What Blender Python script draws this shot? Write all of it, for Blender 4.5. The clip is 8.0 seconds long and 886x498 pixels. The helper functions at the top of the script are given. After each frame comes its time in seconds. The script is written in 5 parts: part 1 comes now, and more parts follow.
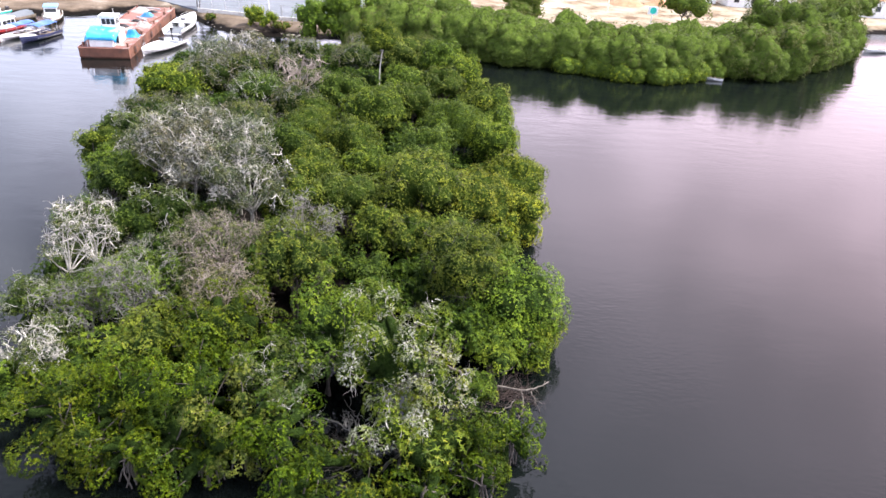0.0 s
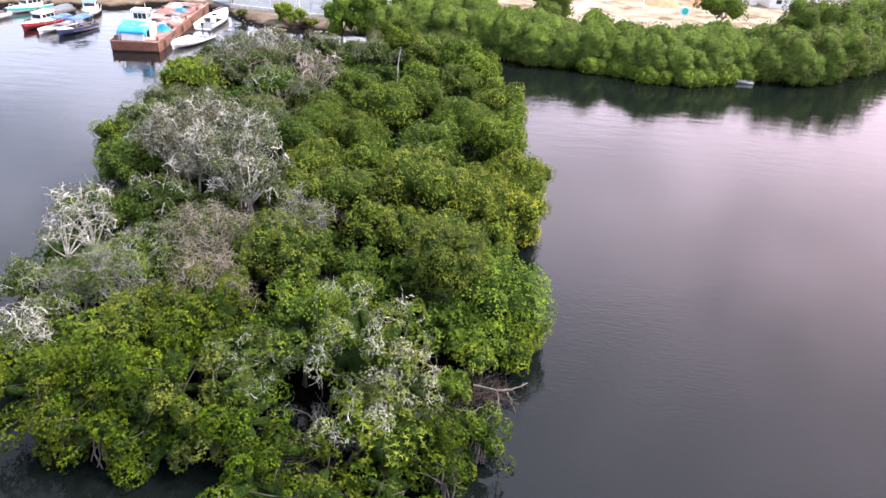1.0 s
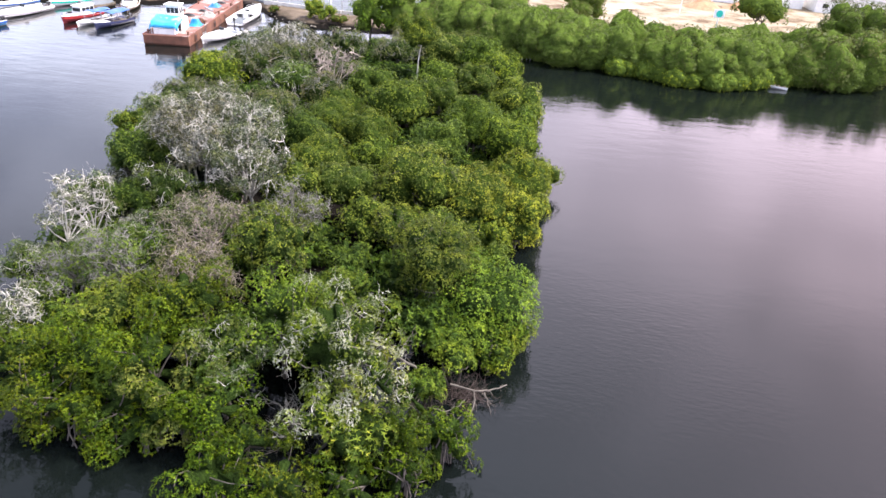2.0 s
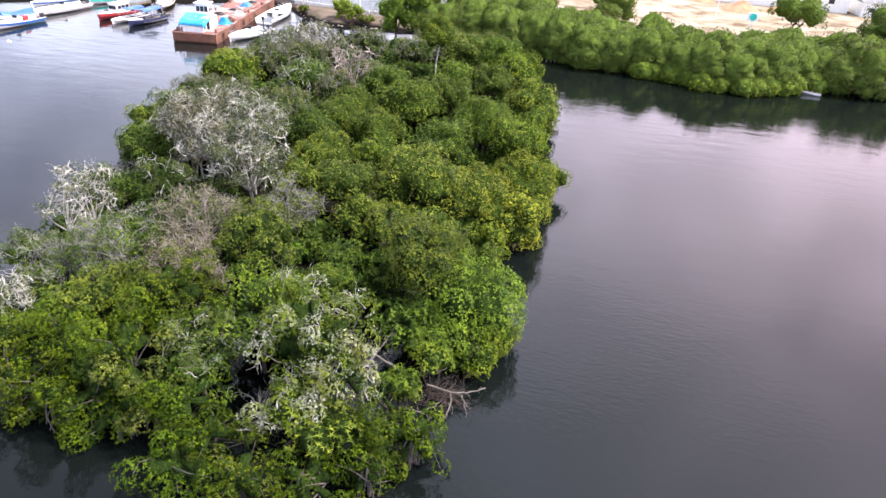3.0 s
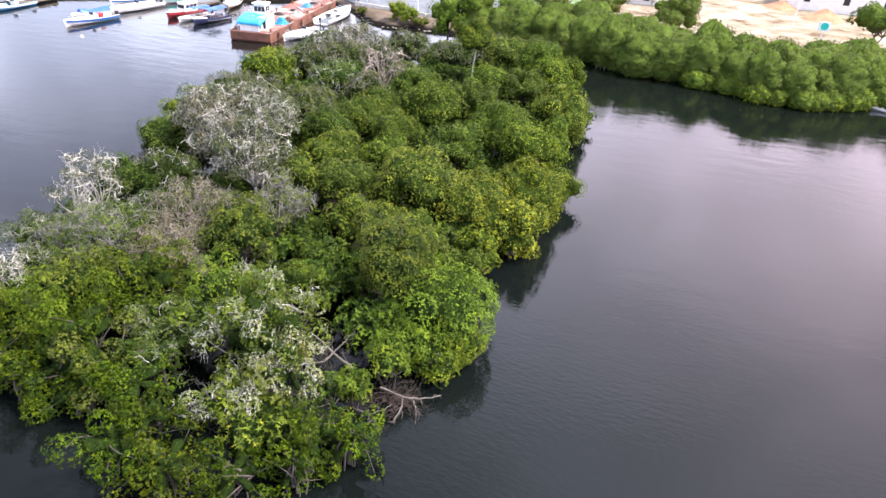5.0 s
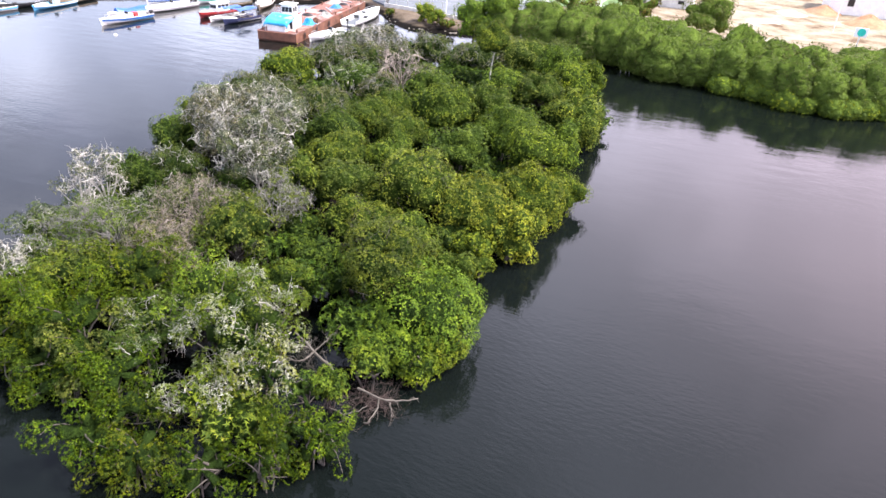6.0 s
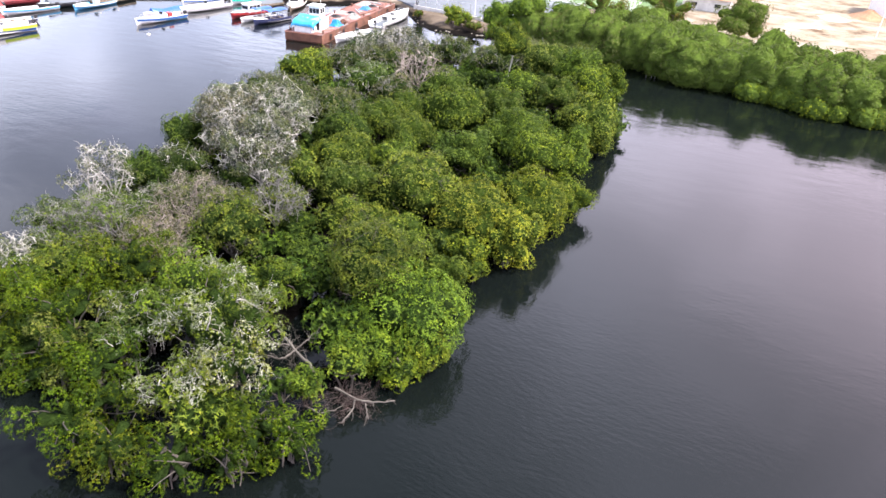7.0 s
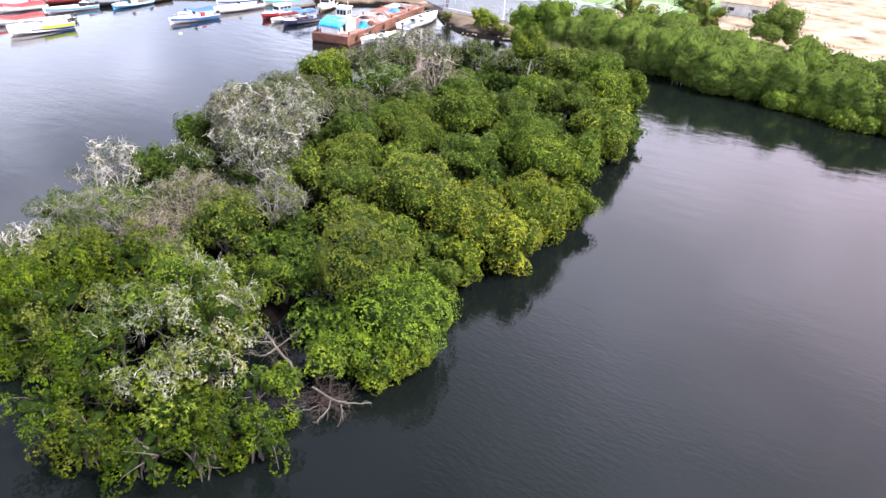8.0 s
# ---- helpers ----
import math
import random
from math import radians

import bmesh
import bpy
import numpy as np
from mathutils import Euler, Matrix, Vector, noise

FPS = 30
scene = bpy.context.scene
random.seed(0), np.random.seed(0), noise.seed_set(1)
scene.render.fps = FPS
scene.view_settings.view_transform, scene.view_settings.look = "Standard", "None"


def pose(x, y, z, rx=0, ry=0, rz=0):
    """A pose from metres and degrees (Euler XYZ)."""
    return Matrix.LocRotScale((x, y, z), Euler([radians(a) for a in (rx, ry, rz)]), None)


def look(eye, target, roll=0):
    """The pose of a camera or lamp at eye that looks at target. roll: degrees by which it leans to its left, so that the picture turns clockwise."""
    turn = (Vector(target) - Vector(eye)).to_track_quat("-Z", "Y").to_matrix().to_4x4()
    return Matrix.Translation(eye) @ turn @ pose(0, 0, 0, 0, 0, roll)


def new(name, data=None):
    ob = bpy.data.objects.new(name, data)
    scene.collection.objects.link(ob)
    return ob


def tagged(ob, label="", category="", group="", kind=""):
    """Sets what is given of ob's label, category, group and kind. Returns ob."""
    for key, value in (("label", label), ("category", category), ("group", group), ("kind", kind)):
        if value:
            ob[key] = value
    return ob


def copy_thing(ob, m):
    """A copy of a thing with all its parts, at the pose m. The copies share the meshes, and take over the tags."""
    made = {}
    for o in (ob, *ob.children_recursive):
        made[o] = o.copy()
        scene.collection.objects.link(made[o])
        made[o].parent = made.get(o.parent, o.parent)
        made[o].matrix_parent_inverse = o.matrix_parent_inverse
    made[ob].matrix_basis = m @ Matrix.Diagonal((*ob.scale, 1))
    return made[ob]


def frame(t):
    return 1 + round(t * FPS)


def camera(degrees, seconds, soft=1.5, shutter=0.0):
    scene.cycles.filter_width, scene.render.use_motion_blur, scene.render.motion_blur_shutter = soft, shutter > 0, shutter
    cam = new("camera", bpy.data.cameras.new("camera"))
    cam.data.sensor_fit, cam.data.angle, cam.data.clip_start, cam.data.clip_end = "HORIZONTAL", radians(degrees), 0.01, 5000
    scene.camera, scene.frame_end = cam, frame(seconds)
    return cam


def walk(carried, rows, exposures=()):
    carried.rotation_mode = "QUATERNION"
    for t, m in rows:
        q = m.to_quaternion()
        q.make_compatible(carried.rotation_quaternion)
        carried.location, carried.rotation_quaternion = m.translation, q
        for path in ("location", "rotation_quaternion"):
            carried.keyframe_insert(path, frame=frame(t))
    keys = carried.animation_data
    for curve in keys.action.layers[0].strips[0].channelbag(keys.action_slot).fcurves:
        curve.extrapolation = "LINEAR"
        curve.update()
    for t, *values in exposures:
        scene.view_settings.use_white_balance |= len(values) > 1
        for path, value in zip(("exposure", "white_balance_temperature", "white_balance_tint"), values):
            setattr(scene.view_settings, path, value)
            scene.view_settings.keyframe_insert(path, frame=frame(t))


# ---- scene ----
cam = camera(69.2, 8.0, soft=1.5)
EXPOSURE = 2.1
PATH = [
    (0, (0.733, 0.318, 23.3), (0.754, 2.064, 22.326), 4.2),
    (0.5, (2.215, 0.357, 23.34), (2.18, 2.1, 22.36), 4.2),
    (1, (3.673, 0.499, 23.344), (3.581, 2.238, 22.36), 4.2),
    (1.5, (5.118, 0.68, 23.355), (4.968, 2.412, 22.367), 4.3),
    (3, (9.273, 1.654, 23.288), (8.956, 3.36, 22.294), 4.2),
    (3.5, (10.665, 2.063, 23.296), (10.291, 3.758, 22.301), 4.0),
    (4, (11.998, 2.531, 23.31), (11.571, 4.211, 22.313), 4.0),
    (4.5, (13.342, 3.044, 23.376), (12.859, 4.709, 22.379), 3.9),
    (6, (17.176, 4.69, 23.683), (16.535, 6.299, 22.682), 3.6),
    (6.5, (18.479, 5.311, 23.789), (17.785, 6.898, 22.789), 3.5),
    (7, (19.729, 6.014, 23.853), (18.983, 7.576, 22.851), 3.3),
    (7.5, (20.952, 6.748, 23.907), (20.155, 8.284, 22.905), 3.3),
    (8, (22.128, 7.535, 24.008), (21.282, 9.045, 23.006), 3.2),
]
walk(cam, [(t, look(eye, target, roll)) for t, eye, target, roll in PATH], exposures=[(0.0, EXPOSURE), (8.0, EXPOSURE)])

# ---- world and sun: bright broken overcast, low warm light from the right ----
SUN_ELEV, SUN_AZ = 58.0, 78.0          # degrees; azimuth clockwise from +y


def sun_way(elev, az):
    e, a = radians(elev), radians(az)
    return Vector((math.sin(a) * math.cos(e), math.cos(a) * math.cos(e), math.sin(e)))


world = bpy.data.worlds.new("sky")
scene.world = world
world.use_nodes = True
wn, wl = world.node_tree.nodes, world.node_tree.links
wn.clear()


def wnode(kind, **props):
    n = wn.new(kind)
    for k, v in props.items():
        if k in n.inputs:
            n.inputs[k].default_value = v
    return n


sky = wn.new("ShaderNodeTexSky")
sky.sky_type, sky.sun_disc = "NISHITA", False
sky.sun_elevation, sky.sun_rotation = radians(SUN_ELEV), radians(SUN_AZ)
sky_dim = wnode("ShaderNodeVectorMath")
sky_dim.operation = "SCALE"
sky_dim.inputs["Scale"].default_value = 0.10
wl.new(sky.outputs[0], sky_dim.inputs[0])
wco = wn.new("ShaderNodeTexCoord")
sep = wn.new("ShaderNodeSeparateXYZ")
wl.new(wco.outputs["Generated"], sep.inputs[0])
lift = wn.new("ShaderNodeMath")
lift.operation = "ADD"
lift.inputs[1].default_value = 0.22
absz = wn.new("ShaderNodeMath")
absz.operation = "ABSOLUTE"
wl.new(sep.outputs["Z"], absz.inputs[0])
wl.new(absz.outputs[0], lift.inputs[0])
flat = wn.new("ShaderNodeVectorMath")
flat.operation = "DIVIDE"
wl.new(wco.outputs["Generated"], flat.inputs[0])
wl.new(lift.outputs[0], flat.inputs[1])
cloud = wn.new("ShaderNodeTexNoise")
cloud.inputs["Scale"].default_value = 1.5
cloud.inputs["Detail"].default_value = 7.0
cloud.inputs["Roughness"].default_value = 0.52
cloud.inputs["Distortion"].default_value = 0.3
wl.new(flat.outputs[0], cloud.inputs["Vector"])
tone = wn.new("ShaderNodeValToRGB")
tone.color_ramp.elements[0].position, tone.color_ramp.elements[0].color = 0.39, (0.34, 0.36, 0.48, 1)
tone.color_ramp.elements[1].position, tone.color_ramp.elements[1].color = 0.60, (0.70, 0.73, 0.88, 1)
wl.new(cloud.outputs["Fac"], tone.inputs[0])
# evening glow round the sun's side of the horizon
sunh = Vector((math.sin(radians(60)), math.cos(radians(60)), -0.38)).normalized()
facing = wn.new("ShaderNodeVectorMath")
facing.operation = "DOT_PRODUCT"
facing.inputs[1].default_value = sunh
wl.new(wco.outputs["Generated"], facing.inputs[0])
glow = wn.new("ShaderNodeMapRange")
glow.inputs["From Min"].default_value, glow.inputs["From Max"].default_value = 0.06, 1.0
wl.new(facing.outputs["Value"], glow.inputs["Value"])
warm = wn.new("ShaderNodeMix")
warm.data_type = "RGBA"
warm.blend_type = "MULTIPLY"
warm.inputs["B"].default_value = (1.22, 0.84, 0.74, 1)
wl.new(glow.outputs[0], warm.inputs["Factor"])
veil = wn.new("ShaderNodeMapRange")
veil.inputs["From Min"].default_value, veil.inputs["From Max"].default_value = -0.26, 0.06
veil.inputs["To Max"].default_value = 0.9
wl.new(facing.outputs["Value"], veil.inputs["Value"])
even = wn.new("ShaderNodeMix")
even.data_type = "RGBA"
even.inputs["B"].default_value = (0.91, 0.90, 1.09, 1)
wl.new(veil.outputs[0], even.inputs["Factor"])
# a heavier cloud overhead on the far side from the glow
heavy = wn.new("ShaderNodeMapRange")
heavy.inputs["From Min"].default_value, heavy.inputs["From Max"].default_value = 0.40, 0.64
heavy.inputs["To Min"].default_value, heavy.inputs["To Max"].default_value = 1.0, 0.45
wl.new(absz.outputs[0], heavy.inputs["Value"])
sombre = wn.new("ShaderNodeVectorMath")
sombre.operation = "SCALE"
wl.new(tone.outputs[0], sombre.inputs[0])
wl.new(heavy.outputs[0], sombre.inputs["Scale"])
wl.new(sombre.outputs[0], even.inputs["A"])
wl.new(even.outputs["Result"], warm.inputs["A"])
# paler towards the horizon, as overcast skies are
haze = wn.new("ShaderNodeValToRGB")
stops = ((0.0, (1.12, 1.19, 1.30)), (0.16, (1.10, 1.11, 1.18)), (0.42, (1.14, 1.10, 1.12)), (0.60, (0.98, 0.97, 1.01)), (0.85, (0.70, 0.72, 0.75)))
while len(haze.color_ramp.elements) < len(stops):
    haze.color_ramp.elements.new(0.5)
for e, (at, c) in zip(haze.color_ramp.elements, stops):
    e.position, e.color = at, (*c, 1)
wl.new(absz.outputs[0], haze.inputs[0])
paler = wn.new("ShaderNodeVectorMath")
paler.operation = "MULTIPLY"
wl.new(warm.outputs["Result"], paler.inputs[0])
wl.new(haze.outputs[0], paler.inputs[1])
cover = wn.new("ShaderNodeMix")
cover.data_type = "RGBA"
cover.inputs["Factor"].default_value = 0.86
wl.new(sky_dim.outputs[0], cover.inputs["A"])
# soft folds in the cloud deck
folds = wn.new("ShaderNodeMapRange")
folds.inputs["From Min"].default_value, folds.inputs["From Max"].default_value = 0.34, 0.66
folds.inputs["To Min"].default_value, folds.inputs["To Max"].default_value = 0.86, 1.16
billow = wn.new("ShaderNodeTexNoise")
billow.inputs["Scale"].default_value, billow.inputs["Detail"].default_value, billow.inputs["Distortion"].default_value = 3.4, 5.0, 0.5
wl.new(flat.outputs[0], billow.inputs["Vector"])
wl.new(billow.outputs["Fac"], folds.inputs["Value"])
folded = wn.new("ShaderNodeVectorMath")
folded.operation = "SCALE"
wl.new(paler.outputs[0], folded.inputs[0])
wl.new(folds.outputs[0], folded.inputs["Scale"])
wl.new(folded.outputs[0], cover.inputs["B"])
bg = wn.new("ShaderNodeBackground")
bg.inputs["Strength"].default_value = 0.95
wl.new(cover.outputs["Result"], bg.inputs["Color"])
wout = wn.new("ShaderNodeOutputWorld")
wl.new(bg.outputs[0], wout.inputs["Surface"])

sun_lamp = bpy.data.lights.new("sun", "SUN")
sun_lamp.energy, sun_lamp.angle, sun_lamp.color = 2.4, radians(10), (1.0, 0.95, 0.88)
sun = new("sun", sun_lamp)
sun.matrix_world = look(sun_way(SUN_ELEV, SUN_AZ) * 300, (0, 0, 0))


# ---- materials ----
def mat_nodes(name):
    m = bpy.data.materials.new(name)
    m.use_nodes = True
    nt = m.node_tree
    return m, nt.nodes, nt.links, nt.nodes["Principled BSDF"]


def ramp(nodes, stops):
    r = nodes.new("ShaderNodeValToRGB")
    els = r.color_ramp.elements
    while len(els) < len(stops):
        els.new(0.5)
    for e, (p, c) in zip(els, stops):
        e.position, e.color = p, (*c, 1)
    return r


def noise_tex(nodes, links, scale, detail=4.0, rough=0.55, coord="Object", dist=0.0):
    co = nodes.new("ShaderNodeTexCoord")
    n = nodes.new("ShaderNodeTexNoise")
    n.inputs["Scale"].default_value, n.inputs["Detail"].default_value = scale, detail
    n.inputs["Roughness"].default_value, n.inputs["Distortion"].default_value = rough, dist
    links.new(co.outputs[coord], n.inputs["Vector"])
    return n


def rough_mat(name, dark, light, rough=0.7, scale=3.0, fine=40.0, bump=0.3, metal=0.0, stain=None, stain_at=0.6, coord="Object", depth=0.02):
    """A weathered surface: two tones at a coarse scale, grain at a fine one, and stains with their own outline."""
    m, n, l, p = mat_nodes(name)
    a = noise_tex(n, l, scale, 6, 0.6, coord)
    b = noise_tex(n, l, fine, 3, 0.6, coord)
    ra = ramp(n, [(0.3, dark), (0.7, light)])
    l.new(a.outputs["Fac"], ra.inputs[0])
    mix = n.new("ShaderNodeMix")
    mix.data_type, mix.blend_type = "RGBA", "OVERLAY"
    mix.inputs["Factor"].default_value = 0.35
    l.new(ra.outputs[0], mix.inputs["A"])
    gb = ramp(n, [(0.3, (0.3, 0.3, 0.3)), (0.7, (0.7, 0.7, 0.7))])
    l.new(b.outputs["Fac"], gb.inputs[0])
    l.new(gb.outputs[0], mix.inputs["B"])
    out = mix.outputs["Result"]
    if stain:
        c = noise_tex(n, l, scale * 0.7, 8, 0.65, coord, 0.6)
        rs = ramp(n, [(stain_at - 0.05, (0, 0, 0)), (stain_at + 0.05, (1, 1, 1))])
        l.new(c.outputs["Fac"], rs.inputs[0])
        m2 = n.new("ShaderNodeMix")
        m2.data_type = "RGBA"
        l.new(rs.outputs[0], m2.inputs["Factor"])
        l.new(out, m2.inputs["A"])
        m2.inputs["B"].default_value = (*stain, 1)
        out = m2.outputs["Result"]
    l.new(out, p.inputs["Base Color"])
    p.inputs["Roughness"].default_value, p.inputs["Metallic"].default_value = rough, metal
    if bump:
        bp = n.new("ShaderNodeBump")
        bp.inputs["Strength"].default_value, bp.inputs["Distance"].default_value = bump, depth
        l.new(b.outputs["Fac"], bp.inputs["Height"])
        l.new(bp.outputs[0], p.inputs["Normal"])
    return m


def leaf_mat(name, stops, patch=None, patch_at=0.62, gloss=0.46, through_light=0.22, tufts=1.0):
    """Leaves: every leaf its own tone, with painted shade, yellowed or soiled patches over the crown."""
    m, n, l, p = mat_nodes(name)
    g = n.new("ShaderNodeNewGeometry")
    r = ramp(n, stops)
    l.new(g.outputs["Random Per Island"], r.inputs[0])
    col = r.outputs[0]
    info = n.new("ShaderNodeObjectInfo")
    tone_tree = n.new("ShaderNodeMapRange")
    tone_tree.inputs["To Min"].default_value, tone_tree.inputs["To Max"].default_value = 0.46, 0.79
    l.new(info.outputs["Random"], tone_tree.inputs["Value"])
    # coarse noise puts shaded and lit clumps into the leaf colour
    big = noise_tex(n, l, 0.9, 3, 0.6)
    clump_shade = ramp(n, [(0.32, (0.62, 0.67, 0.76)), (0.68, (1.22, 1.15, 1.0))])
    l.new(big.outputs["Fac"], clump_shade.inputs[0])
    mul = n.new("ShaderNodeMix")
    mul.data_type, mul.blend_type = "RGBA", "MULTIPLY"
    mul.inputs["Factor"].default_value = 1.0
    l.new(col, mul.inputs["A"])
    l.new(clump_shade.outputs[0], mul.inputs["B"])
    # finer noise imitates lit tufts and the dark gaps between them
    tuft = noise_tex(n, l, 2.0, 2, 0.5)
    gap_shade = ramp(n, [(0.41, (0.43, 0.50, 0.56)), (0.60, (1.34, 1.26, 1.0))])
    l.new(tuft.outputs["Fac"], gap_shade.inputs[0])
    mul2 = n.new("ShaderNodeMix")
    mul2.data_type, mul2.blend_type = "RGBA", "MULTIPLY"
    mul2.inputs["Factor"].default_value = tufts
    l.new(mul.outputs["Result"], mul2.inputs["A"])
    l.new(gap_shade.outputs[0], mul2.inputs["B"])
    sc = n.new("ShaderNodeVectorMath")
    sc.operation = "SCALE"
    l.new(mul2.outputs["Result"], sc.inputs[0])
    l.new(tone_tree.outputs[0], sc.inputs["Scale"])
    hue = n.new("ShaderNodeTexWhiteNoise")
    hue.noise_dimensions = "1D"
    l.new(info.outputs["Random"], hue.inputs["W"])
    rh = ramp(n, [(0.0, (0.90, 1.0, 1.10)), (0.5, (0.97, 1.0, 1.05)), (1.0, (1.15, 1.0, 1.45))])
    l.new(hue.outputs["Value"], rh.inputs[0])
    mul3 = n.new("ShaderNodeMix")
    mul3.data_type, mul3.blend_type = "RGBA", "MULTIPLY"
    mul3.inputs["Factor"].default_value = 1.0
    l.new(sc.outputs[0], mul3.inputs["A"])
    l.new(rh.outputs[0], mul3.inputs["B"])
    col = mul3.outputs["Result"]
    if patch:
        c = noise_tex(n, l, 0.75, 5, 0.66)
        rs = ramp(n, [(patch_at - 0.08, (0, 0, 0)), (patch_at + 0.08, (1, 1, 1))])
        l.new(c.outputs["Fac"], rs.inputs[0])
        # only some of the leaves in a patch are soiled
        some = n.new("ShaderNodeMath")
        some.operation = "GREATER_THAN"
        some.inputs[1].default_value = 0.40
        wn2 = n.new("ShaderNodeTexWhiteNoise")
        wn2.noise_dimensions = "1D"
        l.new(g.outputs["Random Per Island"], wn2.inputs["W"])
        l.new(wn2.outputs["Value"], some.inputs[0])
        both = n.new("ShaderNodeMath")
        both.operation = "MULTIPLY"
        l.new(rs.outputs[0], both.inputs[0])
        l.new(some.outputs[0], both.inputs[1])
        m2 = n.new("ShaderNodeMix")
        m2.data_type = "RGBA"
        l.new(both.outputs[0], m2.inputs["Factor"])
        l.new(col, m2.inputs["A"])
        m2.inputs["B"].default_value = (*patch, 1)
        col = m2.outputs["Result"]
    l.new(col, p.inputs["Base Color"])
    p.inputs["Roughness"].default_value = gloss
    p.inputs["Specular IOR Level"].default_value = 0.09
    tr = n.new("ShaderNodeBsdfTranslucent")
    l.new(col, tr.inputs["Color"])
    mx = n.new("ShaderNodeMixShader")
    mx.inputs[0].default_value = through_light
    l.new(p.outputs[0], mx.inputs[1])
    l.new(tr.outputs[0], mx.inputs[2])
    l.new(mx.outputs[0], n["Material Output"].inputs["Surface"])
    return m


GUANO = (0.45, 0.44, 0.40)
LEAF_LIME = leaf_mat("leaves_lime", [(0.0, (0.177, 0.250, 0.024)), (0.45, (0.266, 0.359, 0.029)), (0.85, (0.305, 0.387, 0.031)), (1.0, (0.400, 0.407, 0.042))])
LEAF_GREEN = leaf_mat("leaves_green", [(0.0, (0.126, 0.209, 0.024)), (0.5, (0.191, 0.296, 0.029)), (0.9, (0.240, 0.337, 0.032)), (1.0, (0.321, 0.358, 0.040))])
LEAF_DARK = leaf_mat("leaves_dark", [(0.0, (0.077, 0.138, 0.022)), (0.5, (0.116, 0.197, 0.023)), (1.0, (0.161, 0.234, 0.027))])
# deep green, darkened further for the tip's less lit near sides
LEAF_FRESH_DIM = leaf_mat("leaves_fresh_dim", [(0.0, (0.056, 0.101, 0.006)), (0.5, (0.097, 0.161, 0.007)), (0.9, (0.146, 0.207, 0.009)), (1.0, (0.211, 0.235, 0.014))])
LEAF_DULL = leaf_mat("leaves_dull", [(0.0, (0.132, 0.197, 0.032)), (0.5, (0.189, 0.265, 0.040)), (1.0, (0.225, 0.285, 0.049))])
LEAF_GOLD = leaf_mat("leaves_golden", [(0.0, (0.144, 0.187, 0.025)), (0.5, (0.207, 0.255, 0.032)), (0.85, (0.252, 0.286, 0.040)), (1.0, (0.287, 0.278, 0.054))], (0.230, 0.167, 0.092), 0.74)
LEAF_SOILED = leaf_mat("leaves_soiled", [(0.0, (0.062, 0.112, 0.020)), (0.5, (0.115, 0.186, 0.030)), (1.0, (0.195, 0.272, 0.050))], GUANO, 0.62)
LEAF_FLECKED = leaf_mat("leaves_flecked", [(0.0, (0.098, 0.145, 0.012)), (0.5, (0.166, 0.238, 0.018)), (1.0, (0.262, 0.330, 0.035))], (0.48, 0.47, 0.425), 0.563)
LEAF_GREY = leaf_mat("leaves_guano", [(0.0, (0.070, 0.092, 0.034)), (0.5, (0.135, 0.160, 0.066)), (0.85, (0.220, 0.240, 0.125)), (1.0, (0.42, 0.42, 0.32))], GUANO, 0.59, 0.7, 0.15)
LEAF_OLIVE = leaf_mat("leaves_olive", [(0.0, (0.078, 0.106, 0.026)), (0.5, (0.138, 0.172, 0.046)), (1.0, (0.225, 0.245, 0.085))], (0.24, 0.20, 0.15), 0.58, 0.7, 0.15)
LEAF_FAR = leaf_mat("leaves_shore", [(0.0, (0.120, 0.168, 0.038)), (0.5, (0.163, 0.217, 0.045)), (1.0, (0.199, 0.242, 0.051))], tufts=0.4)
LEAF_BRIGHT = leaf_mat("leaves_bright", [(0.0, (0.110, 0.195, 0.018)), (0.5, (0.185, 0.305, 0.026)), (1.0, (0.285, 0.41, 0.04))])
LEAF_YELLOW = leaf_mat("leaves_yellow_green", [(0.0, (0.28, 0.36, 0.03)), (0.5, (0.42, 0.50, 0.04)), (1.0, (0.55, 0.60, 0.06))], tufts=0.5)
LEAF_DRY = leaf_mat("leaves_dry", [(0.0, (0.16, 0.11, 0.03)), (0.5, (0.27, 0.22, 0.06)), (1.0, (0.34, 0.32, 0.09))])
# the shade deep in the crowns is put into these two dark greens
INNER_SHADED = rough_mat("inner_leaves_shaded", (0.008, 0.016, 0.004), (0.028, 0.050, 0.009), 0.95, 2.2, 8.0, 1.0, depth=0.2)
INNER_SHADED_LIME = rough_mat("inner_leaves_shaded_lime", (0.014, 0.027, 0.005), (0.048, 0.078, 0.011), 0.95, 2.6, 7.0, 1.0, depth=0.3)
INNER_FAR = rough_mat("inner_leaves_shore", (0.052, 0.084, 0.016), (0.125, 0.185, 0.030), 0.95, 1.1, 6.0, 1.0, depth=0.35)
for _m in (INNER_SHADED, INNER_SHADED_LIME, INNER_FAR):
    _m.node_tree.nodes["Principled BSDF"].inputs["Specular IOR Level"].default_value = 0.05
STONE = rough_mat("bank_stone", (0.13, 0.11, 0.09), (0.30, 0.27, 0.23), 0.9, 1.5, 12.0, 0.5)
BARK = rough_mat("bark", (0.035, 0.030, 0.026), (0.105, 0.090, 0.076), 0.9, 2.0, 25.0, 0.6)
BARK_WHITE = rough_mat("bark_guano", (0.26, 0.248, 0.225), (0.53, 0.51, 0.468), 0.85, 3.0, 30.0, 0.4, stain=(0.13, 0.11, 0.09), stain_at=0.62)
BARK_PINK = rough_mat("bark_dry", (0.10, 0.096, 0.090), (0.25, 0.24, 0.225), 0.9, 2.0, 25.0, 0.4)
BARK_RED = rough_mat("bark_reddish", (0.040, 0.027, 0.025), (0.095, 0.065, 0.058), 0.9, 2.0, 25.0, 0.4)
